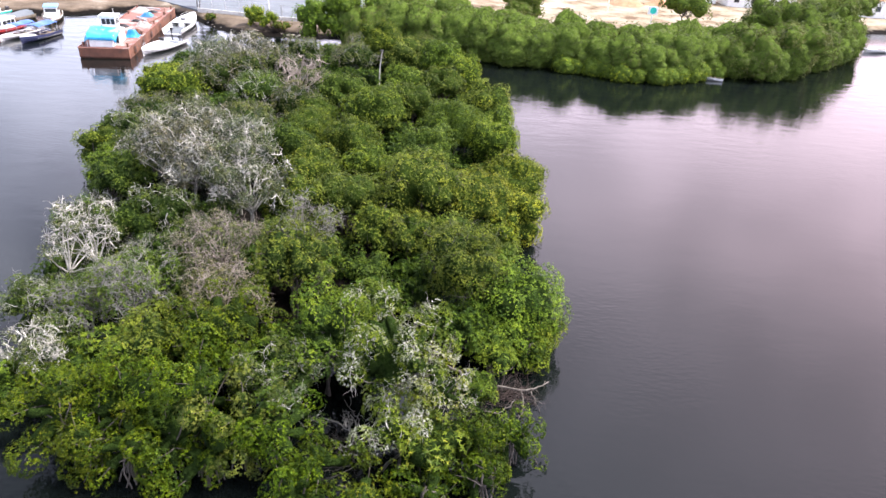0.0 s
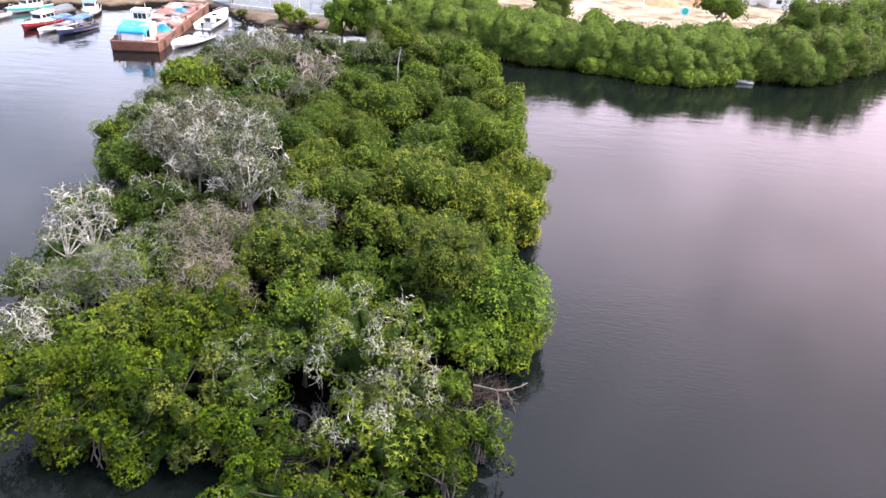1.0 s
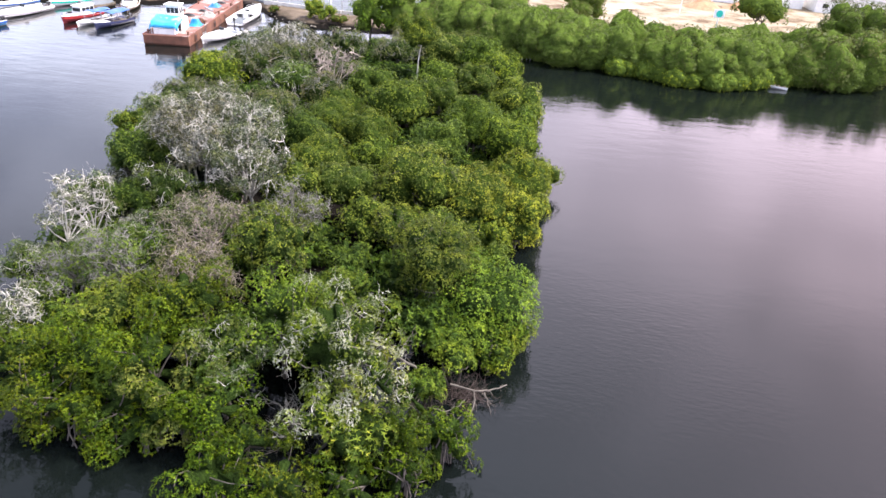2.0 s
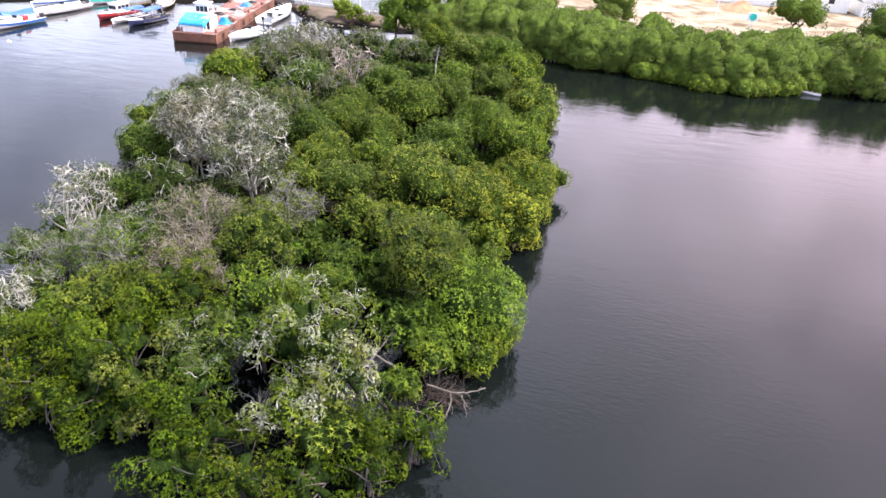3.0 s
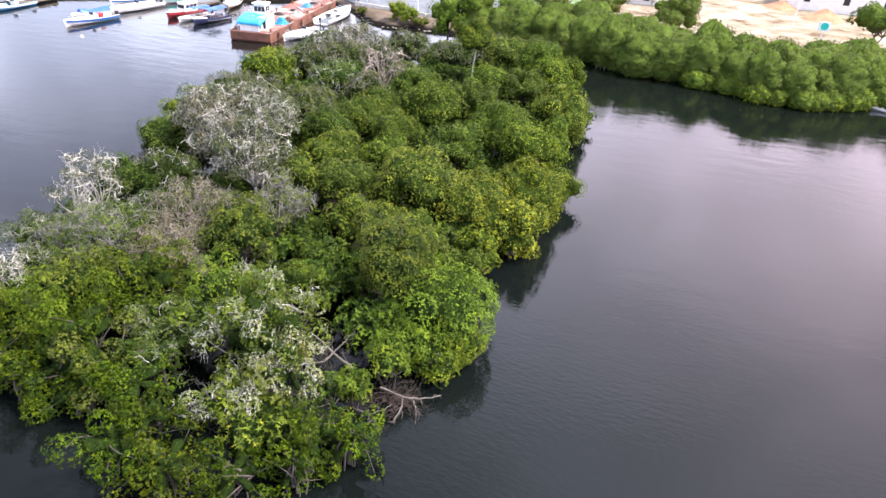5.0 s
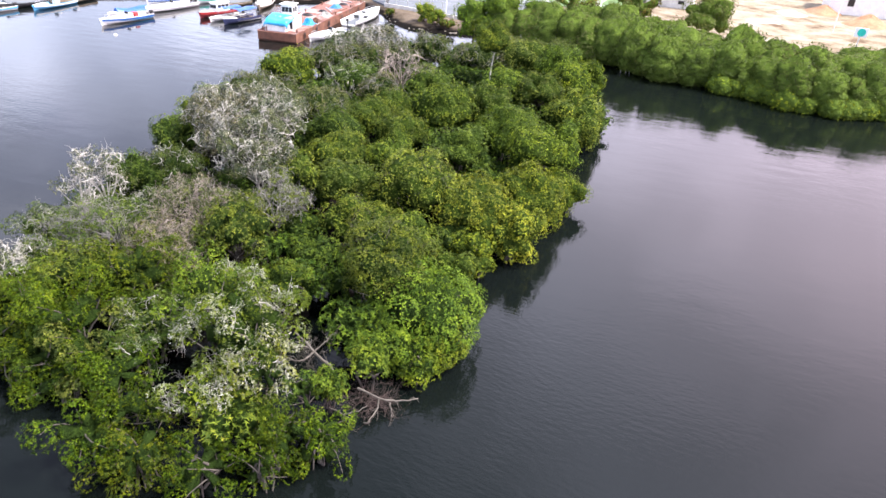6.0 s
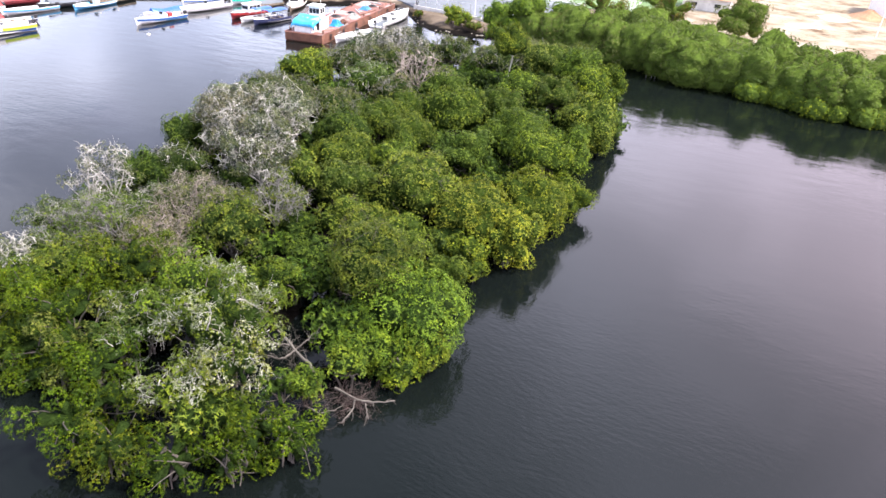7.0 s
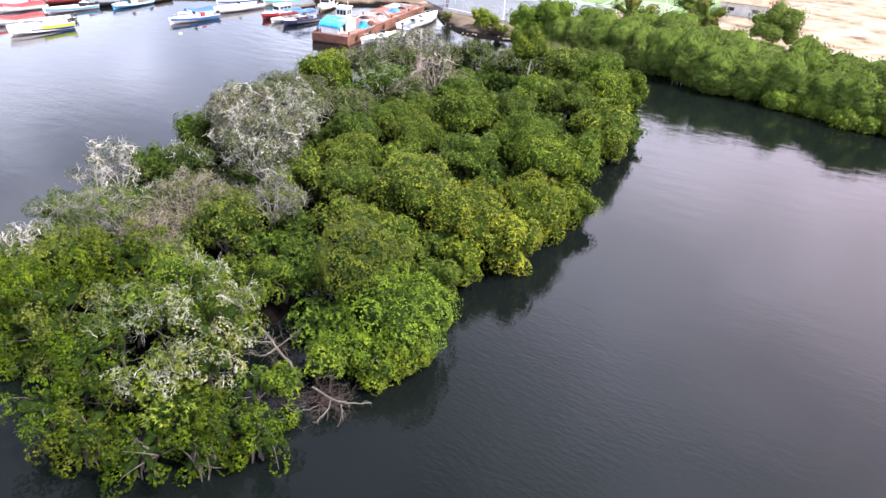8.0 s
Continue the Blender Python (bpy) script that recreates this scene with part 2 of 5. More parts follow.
BARK_DRY = rough_mat("bark_withered", (0.13, 0.105, 0.088), (0.31, 0.265, 0.235), 0.9, 2.0, 25.0, 0.4)
BARK_GREY = rough_mat("bark_dead", (0.06, 0.052, 0.045), (0.17, 0.148, 0.13), 0.9, 2.0, 25.0, 0.4)


def water_material():
    m, n, l, p = mat_nodes("lagoon_water")
    big = noise_tex(n, l, 0.03, 3, 0.5)
    rc = ramp(n, [(0.3, (0.0032, 0.0047, 0.0046)), (0.7, (0.0048, 0.0068, 0.0065))])
    l.new(big.outputs["Fac"], rc.inputs[0])
    l.new(rc.outputs[0], p.inputs["Base Color"])
    p.inputs["IOR"].default_value = 1.333
    p.inputs["Roughness"].default_value = 0.04
    co = n.new("ShaderNodeTexCoord")

    def ripples(scale, stretch, turn, detail):
        mp = n.new("ShaderNodeMapping")
        mp.inputs["Rotation"].default_value = (0, 0, radians(turn))
        mp.inputs["Scale"].default_value = (1.0, stretch, 1.0)
        l.new(co.outputs["Object"], mp.inputs["Vector"])
        t = n.new("ShaderNodeTexNoise")
        t.inputs["Scale"].default_value, t.inputs["Detail"].default_value = scale, detail
        t.inputs["Roughness"].default_value = 0.5
        l.new(mp.outputs[0], t.inputs["Vector"])
        return t

    fine, swell = ripples(1.7, 2.4, 14, 2.0), ripples(0.26, 2.3, -10, 3.0)
    patches = noise_tex(n, l, 0.035, 2, 0.5)
    rp = ramp(n, [(0.40, (0.4, 0.4, 0.4)), (0.62, (1, 1, 1))])
    l.new(patches.outputs["Fac"], rp.inputs[0])
    mul = n.new("ShaderNodeMath")
    mul.operation = "MULTIPLY"
    l.new(fine.outputs["Fac"], mul.inputs[0])
    l.new(rp.outputs[0], mul.inputs[1])
    b1 = n.new("ShaderNodeBump")
    b1.inputs["Strength"].default_value, b1.inputs["Distance"].default_value = 1.0, 0.013
    l.new(mul.outputs[0], b1.inputs["Height"])
    b2 = n.new("ShaderNodeBump")
    b2.inputs["Strength"].default_value, b2.inputs["Distance"].default_value = 1.0, 0.085
    gusts = noise_tex(n, l, 0.022, 3, 0.55)
    rg = ramp(n, [(0.40, (0.45, 0.45, 0.45)), (0.60, (1, 1, 1))])
    l.new(gusts.outputs["Fac"], rg.inputs[0])
    # a breeze ruffles the open water; the islet's lee is calmer
    at = n.new("ShaderNodeSeparateXYZ")
    l.new(co.outputs["Object"], at.inputs[0])
    far_side, west = n.new("ShaderNodeMapRange"), n.new("ShaderNodeMapRange")
    far_side.inputs["From Min"].default_value, far_side.inputs["From Max"].default_value = 58.0, 92.0
    west.inputs["To Max"].default_value = 0.42
    west.inputs["From Min"].default_value, west.inputs["From Max"].default_value = -22.0, -55.0
    for side, axis in ((far_side, "Y"), (west, "X")):
        side.inputs["To Min"].default_value = 0.16
        l.new(at.outputs[axis], side.inputs["Value"])
    breeze = n.new("ShaderNodeMath")
    breeze.operation = "MAXIMUM"
    l.new(far_side.outputs[0], breeze.inputs[0])
    l.new(west.outputs[0], breeze.inputs[1])
    ruffled = n.new("ShaderNodeMath")
    ruffled.operation = "MULTIPLY"
    l.new(breeze.outputs[0], ruffled.inputs[0])
    l.new(rg.outputs[0], ruffled.inputs[1])
    mul_swell = n.new("ShaderNodeMath")
    mul_swell.operation = "MULTIPLY"
    l.new(swell.outputs["Fac"], mul_swell.inputs[0])
    l.new(ruffled.outputs[0], mul_swell.inputs[1])
    l.new(mul_swell.outputs[0], b2.inputs["Height"])
    l.new(b1.outputs[0], b2.inputs["Normal"])
    l.new(b2.outputs[0], p.inputs["Normal"])
    return m


WATER = water_material()
SAND = rough_mat("sand", (0.42, 0.34, 0.25), (0.72, 0.64, 0.53), 0.95, 0.12, 3.0, 0.5, stain=(0.30, 0.23, 0.16), stain_at=0.64, depth=0.05)
ASPHALT = rough_mat("pavement_grey", (0.085, 0.10, 0.12), (0.14, 0.155, 0.175), 0.85, 0.2, 8.0, 0.3)
CONCRETE = rough_mat("concrete", (0.42, 0.41, 0.39), (0.66, 0.65, 0.62), 0.85, 0.6, 12.0, 0.3, stain=(0.30, 0.28, 0.25), stain_at=0.66)
TURF = rough_mat("turf", (0.07, 0.13, 0.04), (0.12, 0.20, 0.07), 0.95, 0.25, 10.0, 0.4)
DIRT = rough_mat("red_dirt", (0.26, 0.13, 0.07), (0.42, 0.24, 0.14), 0.95, 0.6, 8.0, 0.7, depth=0.08)
WHITE = rough_mat("white_paint", (0.66, 0.66, 0.65), (0.82, 0.82, 0.81), 0.4, 1.2, 20.0, 0.08, stain=(0.5, 0.47, 0.42), stain_at=0.70)
GELCOAT = rough_mat("white_gelcoat", (0.70, 0.70, 0.69), (0.84, 0.84, 0.83), 0.25, 1.0, 25.0, 0.04, stain=(0.58, 0.56, 0.50), stain_at=0.72)
BLUE = rough_mat("blue_paint", (0.02, 0.07, 0.26), (0.04, 0.14, 0.42), 0.4, 1.5, 20.0, 0.06)
SKYBLUE = rough_mat("light_blue_paint", (0.07, 0.28, 0.52), (0.12, 0.40, 0.66), 0.4, 1.5, 20.0, 0.06)
NAVY = rough_mat("navy_paint", (0.015, 0.02, 0.06), (0.04, 0.05, 0.12), 0.45, 1.5, 20.0, 0.06)
RED = rough_mat("red_paint", (0.30, 0.02, 0.025), (0.48, 0.05, 0.05), 0.45, 1.5, 20.0, 0.06)
DARKRED = rough_mat("oxide_red_paint", (0.10, 0.015, 0.02), (0.24, 0.03, 0.04), 0.5, 1.5, 20.0, 0.1)
LIMEP = rough_mat("lime_paint", (0.34, 0.46, 0.03), (0.44, 0.56, 0.06), 0.4, 1.5, 20.0, 0.05)
TEAL = rough_mat("teal_sheet", (0.01, 0.42, 0.34), (0.02, 0.55, 0.44), 0.45, 1.0, 20.0, 0.05)
BLACK = rough_mat("black_plastic", (0.015, 0.015, 0.017), (0.04, 0.04, 0.045), 0.4, 2.0, 20.0, 0.1)
STEEL = rough_mat("galvanised_steel", (0.40, 0.41, 0.42), (0.60, 0.61, 0.62), 0.45, 2.0, 20.0, 0.1, metal=0.6)
RUST = rough_mat("rusty_steel", (0.13, 0.052, 0.042), (0.26, 0.115, 0.09), 0.85, 0.5, 8.0, 0.5, stain=(0.33, 0.28, 0.26), stain_at=0.56)
RUST_DARK = rough_mat("rusty_hull", (0.085, 0.036, 0.024), (0.22, 0.095, 0.058), 0.85, 0.6, 9.0, 0.5, stain=(0.08, 0.055, 0.045), stain_at=0.60)
TARP = rough_mat("blue_tarpaulin", (0.02, 0.30, 0.60), (0.06, 0.46, 0.78), 0.45, 0.7, 12.0, 0.3, stain=(0.40, 0.62, 0.72), stain_at=0.60)
WOOD = rough_mat("weathered_wood", (0.16, 0.12, 0.08), (0.34, 0.28, 0.21), 0.85, 1.5, 20.0, 0.4)
ROOFING = rough_mat("grey_roofing", (0.10, 0.10, 0.11), (0.20, 0.20, 0.21), 0.6, 0.5, 10.0, 0.2)
CLAY = rough_mat("clay_roofing", (0.28, 0.13, 0.08), (0.42, 0.24, 0.17), 0.8, 0.5, 10.0, 0.3)
GLASS, _n, _l, _p = mat_nodes("dark_window_glass")
_p.inputs["Base Color"].default_value = (0.02, 0.025, 0.03, 1)
_p.inputs["Roughness"].default_value = 0.05


# ---- mesh helpers ----
def mesh_of(name, verts, quads, tris=None, smooth=False):
    """A mesh from arrays of vertices, quads and triangles."""
    verts = np.asarray(verts, np.float32).reshape(-1, 3)
    quads = np.asarray(quads, np.int32).reshape(-1, 4)
    tris = np.zeros((0, 3), np.int32) if tris is None else np.asarray(tris, np.int32).reshape(-1, 3)
    me = bpy.data.meshes.new(name)
    me.vertices.add(len(verts))
    me.vertices.foreach_set("co", verts.ravel())
    loops = np.concatenate([quads.ravel(), tris.ravel()])
    me.loops.add(len(loops))
    me.loops.foreach_set("vertex_index", loops)
    starts = np.concatenate([np.arange(len(quads)) * 4, len(quads) * 4 + np.arange(len(tris)) * 3]).astype(np.int32)
    me.polygons.add(len(starts))
    me.polygons.foreach_set("loop_start", starts)
    if smooth:
        me.polygons.foreach_set("use_smooth", np.ones(len(starts), bool))
    me.update(calc_edges=True)
    return me


def part(name, data, material, parent, label="", kind=""):
    """One mesh object under a thing or under a part; data: a bmesh or a mesh."""
    if isinstance(data, bmesh.types.BMesh):
        me = bpy.data.meshes.new(name)
        bmesh.ops.recalc_face_normals(data, faces=data.faces)
        data.to_mesh(me)
        data.free()
    else:
        me = data
    me.materials.clear()
    me.materials.append(material)
    ob = new(name, me)
    ob.parent = parent
    if label or kind:
        tagged(ob, label, kind=kind)
    return ob


def thing(name, place, turn, label, category, group="", kind=""):
    ob = new(name)
    ob.matrix_basis = pose(*place, 0, 0, turn)
    return tagged(ob, label, category, group, kind)


def box(bm, lo, hi, bevel=0.0, m=None):
    lo, hi = Vector(lo), Vector(hi)
    made = bmesh.ops.create_cube(bm, size=1.0)["verts"]
    bmesh.ops.scale(bm, vec=hi - lo, verts=made)
    bmesh.ops.translate(bm, vec=(lo + hi) / 2, verts=made)
    if m is not None:
        bmesh.ops.transform(bm, matrix=m, verts=made)
    if bevel:
        edges = list({e for v in made for e in v.link_edges})
        bmesh.ops.bevel(bm, geom=edges, offset=bevel, segments=2, affect="EDGES", profile=0.6)
    return bm


def rod(bm, a, b, r, r2=None, sides=8):
    a, b = Vector(a), Vector(b)
    d = b - a
    m = Matrix.Translation((a + b) / 2) @ d.to_track_quat("Z", "Y").to_matrix().to_4x4()
    bmesh.ops.create_cone(bm, cap_ends=True, segments=sides, radius1=r, radius2=r if r2 is None else r2, depth=d.length, matrix=m)
    return bm


def tubes(pts, radii, sides=5):
    """Arrays of n bent tapering rods at once. pts: n x k x 3, radii: n x k."""
    pts, radii = np.asarray(pts, float), np.asarray(radii, float)
    n, k = radii.shape
    tan = np.gradient(pts, axis=1)
    tan /= np.linalg.norm(tan, axis=2, keepdims=True) + 1e-9
    ref = np.where(np.abs(tan[:, :1, 2:3]) > 0.9, np.array([1.0, 0, 0]), np.array([0, 0, 1.0]))
    u = np.cross(tan, np.broadcast_to(ref, tan.shape))
    u /= np.linalg.norm(u, axis=2, keepdims=True) + 1e-9
    v = np.cross(tan, u)
    a = np.arange(sides) * 2 * np.pi / sides
    ring = np.cos(a)[None, None, :, None] * u[:, :, None, :] + np.sin(a)[None, None, :, None] * v[:, :, None, :]
    verts = pts[:, :, None, :] + radii[:, :, None, None] * ring
    base = (np.arange(n) * k * sides)[:, None, None] + (np.arange(k - 1) * sides)[None, :, None]
    j = np.arange(sides)[None, None, :]
    j2 = (j + 1) % sides
    quads = np.stack([base + j, base + j2, base + j2 + sides, base + j + sides], -1)
    return verts.reshape(-1, 3), quads.reshape(-1, 4)


def joined(pieces):
    """Several (verts, quads) as one."""
    vs, qs, off = [], [], 0
    for v, q in pieces:
        vs.append(v)
        qs.append(q + off)
        off += len(v)
    return np.concatenate(vs), np.concatenate(qs)


def unit(a):
    return a / (np.linalg.norm(a, axis=-1, keepdims=True) + 1e-9)


def bend(rng, start, end, k=5, sag=0.0, wobble=0.08):
    """n bent lines from start to end, k points each."""
    start, end = np.atleast_2d(start), np.atleast_2d(end)
    s = np.linspace(0, 1, k)[None, :, None]
    p = start[:, None] * (1 - s) + end[:, None] * s
    length = np.linalg.norm(end - start, axis=1)[:, None, None]
    p = p + np.sin(np.pi * s) * rng.normal(0, wobble, (len(start), 1, 3)) * length
    p = p + s * (1 - s) * rng.normal(0, wobble, (len(start), k, 3)) * length
    p[:, :, 2] += (np.sin(np.pi * s[:, :, 0]) * sag) * length[:, :, 0]
    return p


# ---- trees ----
def crown_lobes(rng, R, low, top, n, spread=0.76, full=1.55, size=(0.19, 0.43), rough=0.2):
    """Round masses that make up a crown: centres and radii."""
    i = np.arange(n) + 0.5
    z = 1 - full * i / n
    a = np.pi * (1 + 5 ** 0.5) * i + rng.uniform(0, 6.28)
    d = np.stack([np.sqrt(np.maximum(0, 1 - z * z)) * np.cos(a), np.sqrt(np.maximum(0, 1 - z * z)) * np.sin(a), z], 1)
    d += rng.normal(0, rough, d.shape)
    half = (top - low) / 2
    rad = R * rng.uniform(*size, n)
    rz = np.minimum(rad, half * 0.8)
    cen = d * np.array([R * spread, R * spread, half * spread]) + np.array([0, 0, low + half])
    cen[:, 2] = np.clip(cen[:, 2], low + rz * 0.45, top - rz * 0.95)
    return cen, np.stack([rad, rad, rz], 1)


def rosettes(rng, pos, nrm, size, leaves, width=0.5, droop=0.25, plain=False):
    """Rosettes of pointed leaves round given points, facing out along nrm."""
    n = len(pos)
    nrm = unit(nrm + np.array([0, 0, 0.35]) + rng.normal(0, 0.28, nrm.shape))
    ref = unit(np.cross(nrm, rng.normal(0, 1, nrm.shape)))
    side = np.cross(nrm, ref)
    az = (np.arange(leaves)[None] * 2 * np.pi / leaves) + rng.uniform(0, 6.28, (n, 1)) + rng.normal(0, 0.25, (n, leaves))
    el = rng.uniform(0.0, 0.7, (n, leaves))
    out = np.cos(az)[..., None] * ref[:, None] + np.sin(az)[..., None] * side[:, None]
    d = np.cos(el)[..., None] * out + np.sin(el)[..., None] * nrm[:, None]
    d[..., 2] -= droop * rng.uniform(0, 1, (n, leaves))
    d = unit(d)
    across = unit(np.cross(d, nrm[:, None] + rng.normal(0, 0.28, d.shape)))
    L = (size * rng.uniform(0.7, 1.25, (n, leaves)))[..., None]
    W = L * width * rng.uniform(0.42, 0.58, (n, leaves))[..., None]
    base = pos[:, None] + d * L * 0.06
    tip = base + d * L
    mid = base + d * L * 0.55
    fold = np.cross(across, d) * W * 0.25
    if plain:
        verts = np.stack([base + across * W * 0.85, tip, base - across * W * 0.85], 2).reshape(-1, 3)
        return verts, np.arange(len(verts)).reshape(-1, 3)
    verts = np.stack([base, mid + across * W + fold, tip, mid - across * W + fold], 2).reshape(-1, 3)
    return verts, np.arange(len(verts)).reshape(-1, 4)


def crown_mesh(rng, cen, rad, leaf, leaves, cover, inner=0.22, floor=0.15, sparse=1.0, under=-0.62, plain=False):
    """Leaves over all the lobes of a crown, thinner within."""
    pieces = []
    one = leaf * leaf * 0.26 * leaves
    for shell, share, grow in ((1.0, 1.0, 1.0), (0.78, inner, 1.2))[: 2 if inner else 1]:
        pos, nrm = [], []
        for i in range(len(cen)):
            thin = rng.uniform(0.55, 1.2)
            area = thin * 4 * np.pi * rad[i, 0] * (rad[i, 0] + rad[i, 2]) / 2
            n = max(6, int(area * cover * share * sparse / (one * grow * grow)))
            d = unit(rng.normal(0, 1, (n, 3)))
            d = d[d[:, 2] > under + rng.uniform(-0.2, 0.2, len(d))]
            # knobbly outline, from a few humps of each lobe
            hump = unit(rng.normal(0, 1, (7, 3)))
            bumpy = 1 + 0.34 * np.maximum(0, (d @ hump.T).max(1) - 0.70) / 0.30 - 0.12
            p = cen[i] + d * rad[i] * (bumpy * shell * rng.uniform(0.86, 1.07, len(d)))[:, None]
            keep = p[:, 2] > floor
            for j in range(len(cen)):
                if j != i:
                    keep &= (((p - cen[j]) / rad[j]) ** 2).sum(1) > (0.88 * shell) ** 2
            pos.append(p[keep])
            nrm.append(unit(d[keep] / rad[i]))
        pos, nrm = np.concatenate(pos), np.concatenate(nrm)
        if len(pos):
            pieces.append(rosettes(rng, pos, nrm, leaf * grow, leaves, plain=plain))
    v, q = joined(pieces)
    return mesh_of("crown", v, np.zeros((0, 4)), q) if plain else mesh_of("crown", v, q)


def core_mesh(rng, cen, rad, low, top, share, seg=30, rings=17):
    """Solid shell behind a crown's outer leaves, in place of its dim dense heart."""
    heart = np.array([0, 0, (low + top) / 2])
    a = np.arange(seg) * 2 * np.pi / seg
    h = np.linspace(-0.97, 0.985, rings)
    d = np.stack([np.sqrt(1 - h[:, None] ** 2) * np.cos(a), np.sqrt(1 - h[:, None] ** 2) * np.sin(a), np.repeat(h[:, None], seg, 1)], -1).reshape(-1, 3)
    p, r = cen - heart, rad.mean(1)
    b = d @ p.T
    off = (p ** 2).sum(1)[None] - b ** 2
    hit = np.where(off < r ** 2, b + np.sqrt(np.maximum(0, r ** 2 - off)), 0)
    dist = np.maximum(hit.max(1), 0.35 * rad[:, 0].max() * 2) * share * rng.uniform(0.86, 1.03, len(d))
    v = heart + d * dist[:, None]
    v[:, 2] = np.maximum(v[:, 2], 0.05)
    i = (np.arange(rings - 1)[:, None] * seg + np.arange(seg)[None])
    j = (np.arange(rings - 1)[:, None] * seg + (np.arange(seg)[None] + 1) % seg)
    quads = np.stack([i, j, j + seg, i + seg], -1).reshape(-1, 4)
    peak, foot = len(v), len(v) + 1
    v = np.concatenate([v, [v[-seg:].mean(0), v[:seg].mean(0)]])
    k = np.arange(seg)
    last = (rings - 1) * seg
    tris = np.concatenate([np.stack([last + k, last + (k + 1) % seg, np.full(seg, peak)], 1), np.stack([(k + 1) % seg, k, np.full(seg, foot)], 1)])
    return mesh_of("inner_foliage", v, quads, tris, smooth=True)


def trunk_mesh(rng, cen, top, girth, stems=2, fork_at=0.38):
    """Stems that fork into limbs, one limb to each lobe."""
    n = len(cen)
    foot = np.stack([rng.normal(0, 0.25, stems), rng.normal(0, 0.25, stems), np.full(stems, -0.6)], 1)
    fork = np.stack([rng.normal(0, 0.35, stems), rng.normal(0, 0.35, stems), np.full(stems, top * fork_at)], 1)
    t = np.linspace(1, 0.65, 5)[None]
    a = tubes(bend(rng, foot, fork, 5, 0, 0.05), girth * np.repeat(t, stems, 0), 7)
    pick = np.arange(n) % stems
    b = tubes(bend(rng, fork[pick], cen, 4, 0.08, 0.07), girth * 0.55 * np.linspace(1, 0.3, 4)[None].repeat(n, 0), 4)
    v, q = joined([a, b])
    return mesh_of("trunk", v, q, smooth=True)


def twig_mesh(rng, cen, rad, per_lobe, thick, reach=1.02, twigs=3):
    """Bare branches that leave the lobes' hearts and fork twice."""
    n = len(cen)
    idx = np.repeat(np.arange(n), per_lobe)
    d = unit(rng.normal(0, 1, (len(idx), 3)) + np.array([0, 0, 0.55]))
    end = cen[idx] + d * rad[idx] * rng.uniform(0.75, reach, (len(idx), 1))
    k = 6
    p1 = bend(rng, cen[idx] - d * rad[idx] * 0.2, end, k, 0.05, 0.13)
    a = tubes(p1, thick * np.linspace(1, 0.4, k)[None] * rng.uniform(0.7, 1.2, (len(idx), 1)), 4)
    j = np.repeat(np.arange(len(idx)), twigs)
    at = rng.integers(2, k, len(j))
    s2 = p1[j, at]
    d2 = unit(d[j] * 0.7 + rng.normal(0, 0.75, (len(j), 3)))
    e2 = s2 + d2 * rad[idx][j] * rng.uniform(0.35, 0.75, (len(j), 1))
    p2 = bend(rng, s2, e2, 4, 0.04, 0.14)
    b = tubes(p2, thick * 0.42 * np.linspace(1, 0.45, 4)[None] * rng.uniform(0.7, 1.2, (len(j), 1)), 3)
    j3 = np.repeat(np.arange(len(j)), 2)
    s3 = p2[j3, rng.integers(1, 4, len(j3))]
    e3 = s3 + unit(d2[j3] * 0.5 + rng.normal(0, 0.8, (len(j3), 3))) * rng.uniform(0.2, 0.6, (len(j3), 1))
    c = tubes(bend(rng, s3, e3, 3, 0, 0.12), thick * 0.2 * np.linspace(1, 0.6, 3)[None].repeat(len(j3), 0), 3)
    v, q = joined([a, b, c])
    return mesh_of("branchwork", v, q)


def limb_mesh(rng, cen, rad, per_lobe, thick, side=3, fine=2):
    """Crooked limbs that come out of the lobes and run over the outside of a crown, forking twice."""
    n = len(cen)
    idx = np.repeat(np.arange(n), per_lobe)
    m = len(idx)
    d0 = unit(rng.normal(0, 1, (m, 3)) + np.array([0, 0, 0.35]))
    t0 = unit(np.cross(d0, rng.normal(0, 1, (m, 3))))
    k = 9
    sweep = rng.uniform(0.5, 1.5, (m, 1)) * np.linspace(-0.25, 1, k)[None]
    lift = np.linspace(0.25, 1.0, k)[None] ** 0.45 * rng.uniform(0.98, 1.14, (m, 1))
    way = np.cos(sweep)[..., None] * d0[:, None] + np.sin(sweep)[..., None] * t0[:, None]
    kink = np.cumsum(rng.normal(0, 0.055, (m, k, 3)), 1)
    p1 = cen[idx][:, None] + rad[idx][:, None] * (way * lift[..., None] + kink)
    a = tubes(p1, thick * np.linspace(1, 0.42, k)[None] * rng.uniform(0.6, 1.25, (m, 1)), 5)
    j = np.repeat(np.arange(m), side)
    s2 = p1[j, rng.integers(3, k, len(j))]
    out = unit(s2 - cen[idx][j])
    d2 = unit(np.cross(out, rng.normal(0, 1, (len(j), 3))) + 0.28 * out)
    p2 = bend(rng, s2, s2 + d2 * rad[idx][j] * rng.uniform(0.3, 0.75, (len(j), 1)), 5, 0.03, 0.16)
    b = tubes(p2, thick * 0.55 * np.linspace(1, 0.45, 5)[None] * rng.uniform(0.7, 1.2, (len(j), 1)), 4)
    j3 = np.repeat(np.arange(len(j)), fine)
    s3 = p2[j3, rng.integers(1, 5, len(j3))]
    d3 = unit(d2[j3] * 0.5 + rng.normal(0, 0.8, (len(j3), 3)))
    c = tubes(bend(rng, s3, s3 + d3 * rng.uniform(0.25, 0.6, (len(j3), 1)), 3, 0, 0.14), thick * 0.30 * np.linspace(1, 0.6, 3)[None].repeat(len(j3), 0), 3)
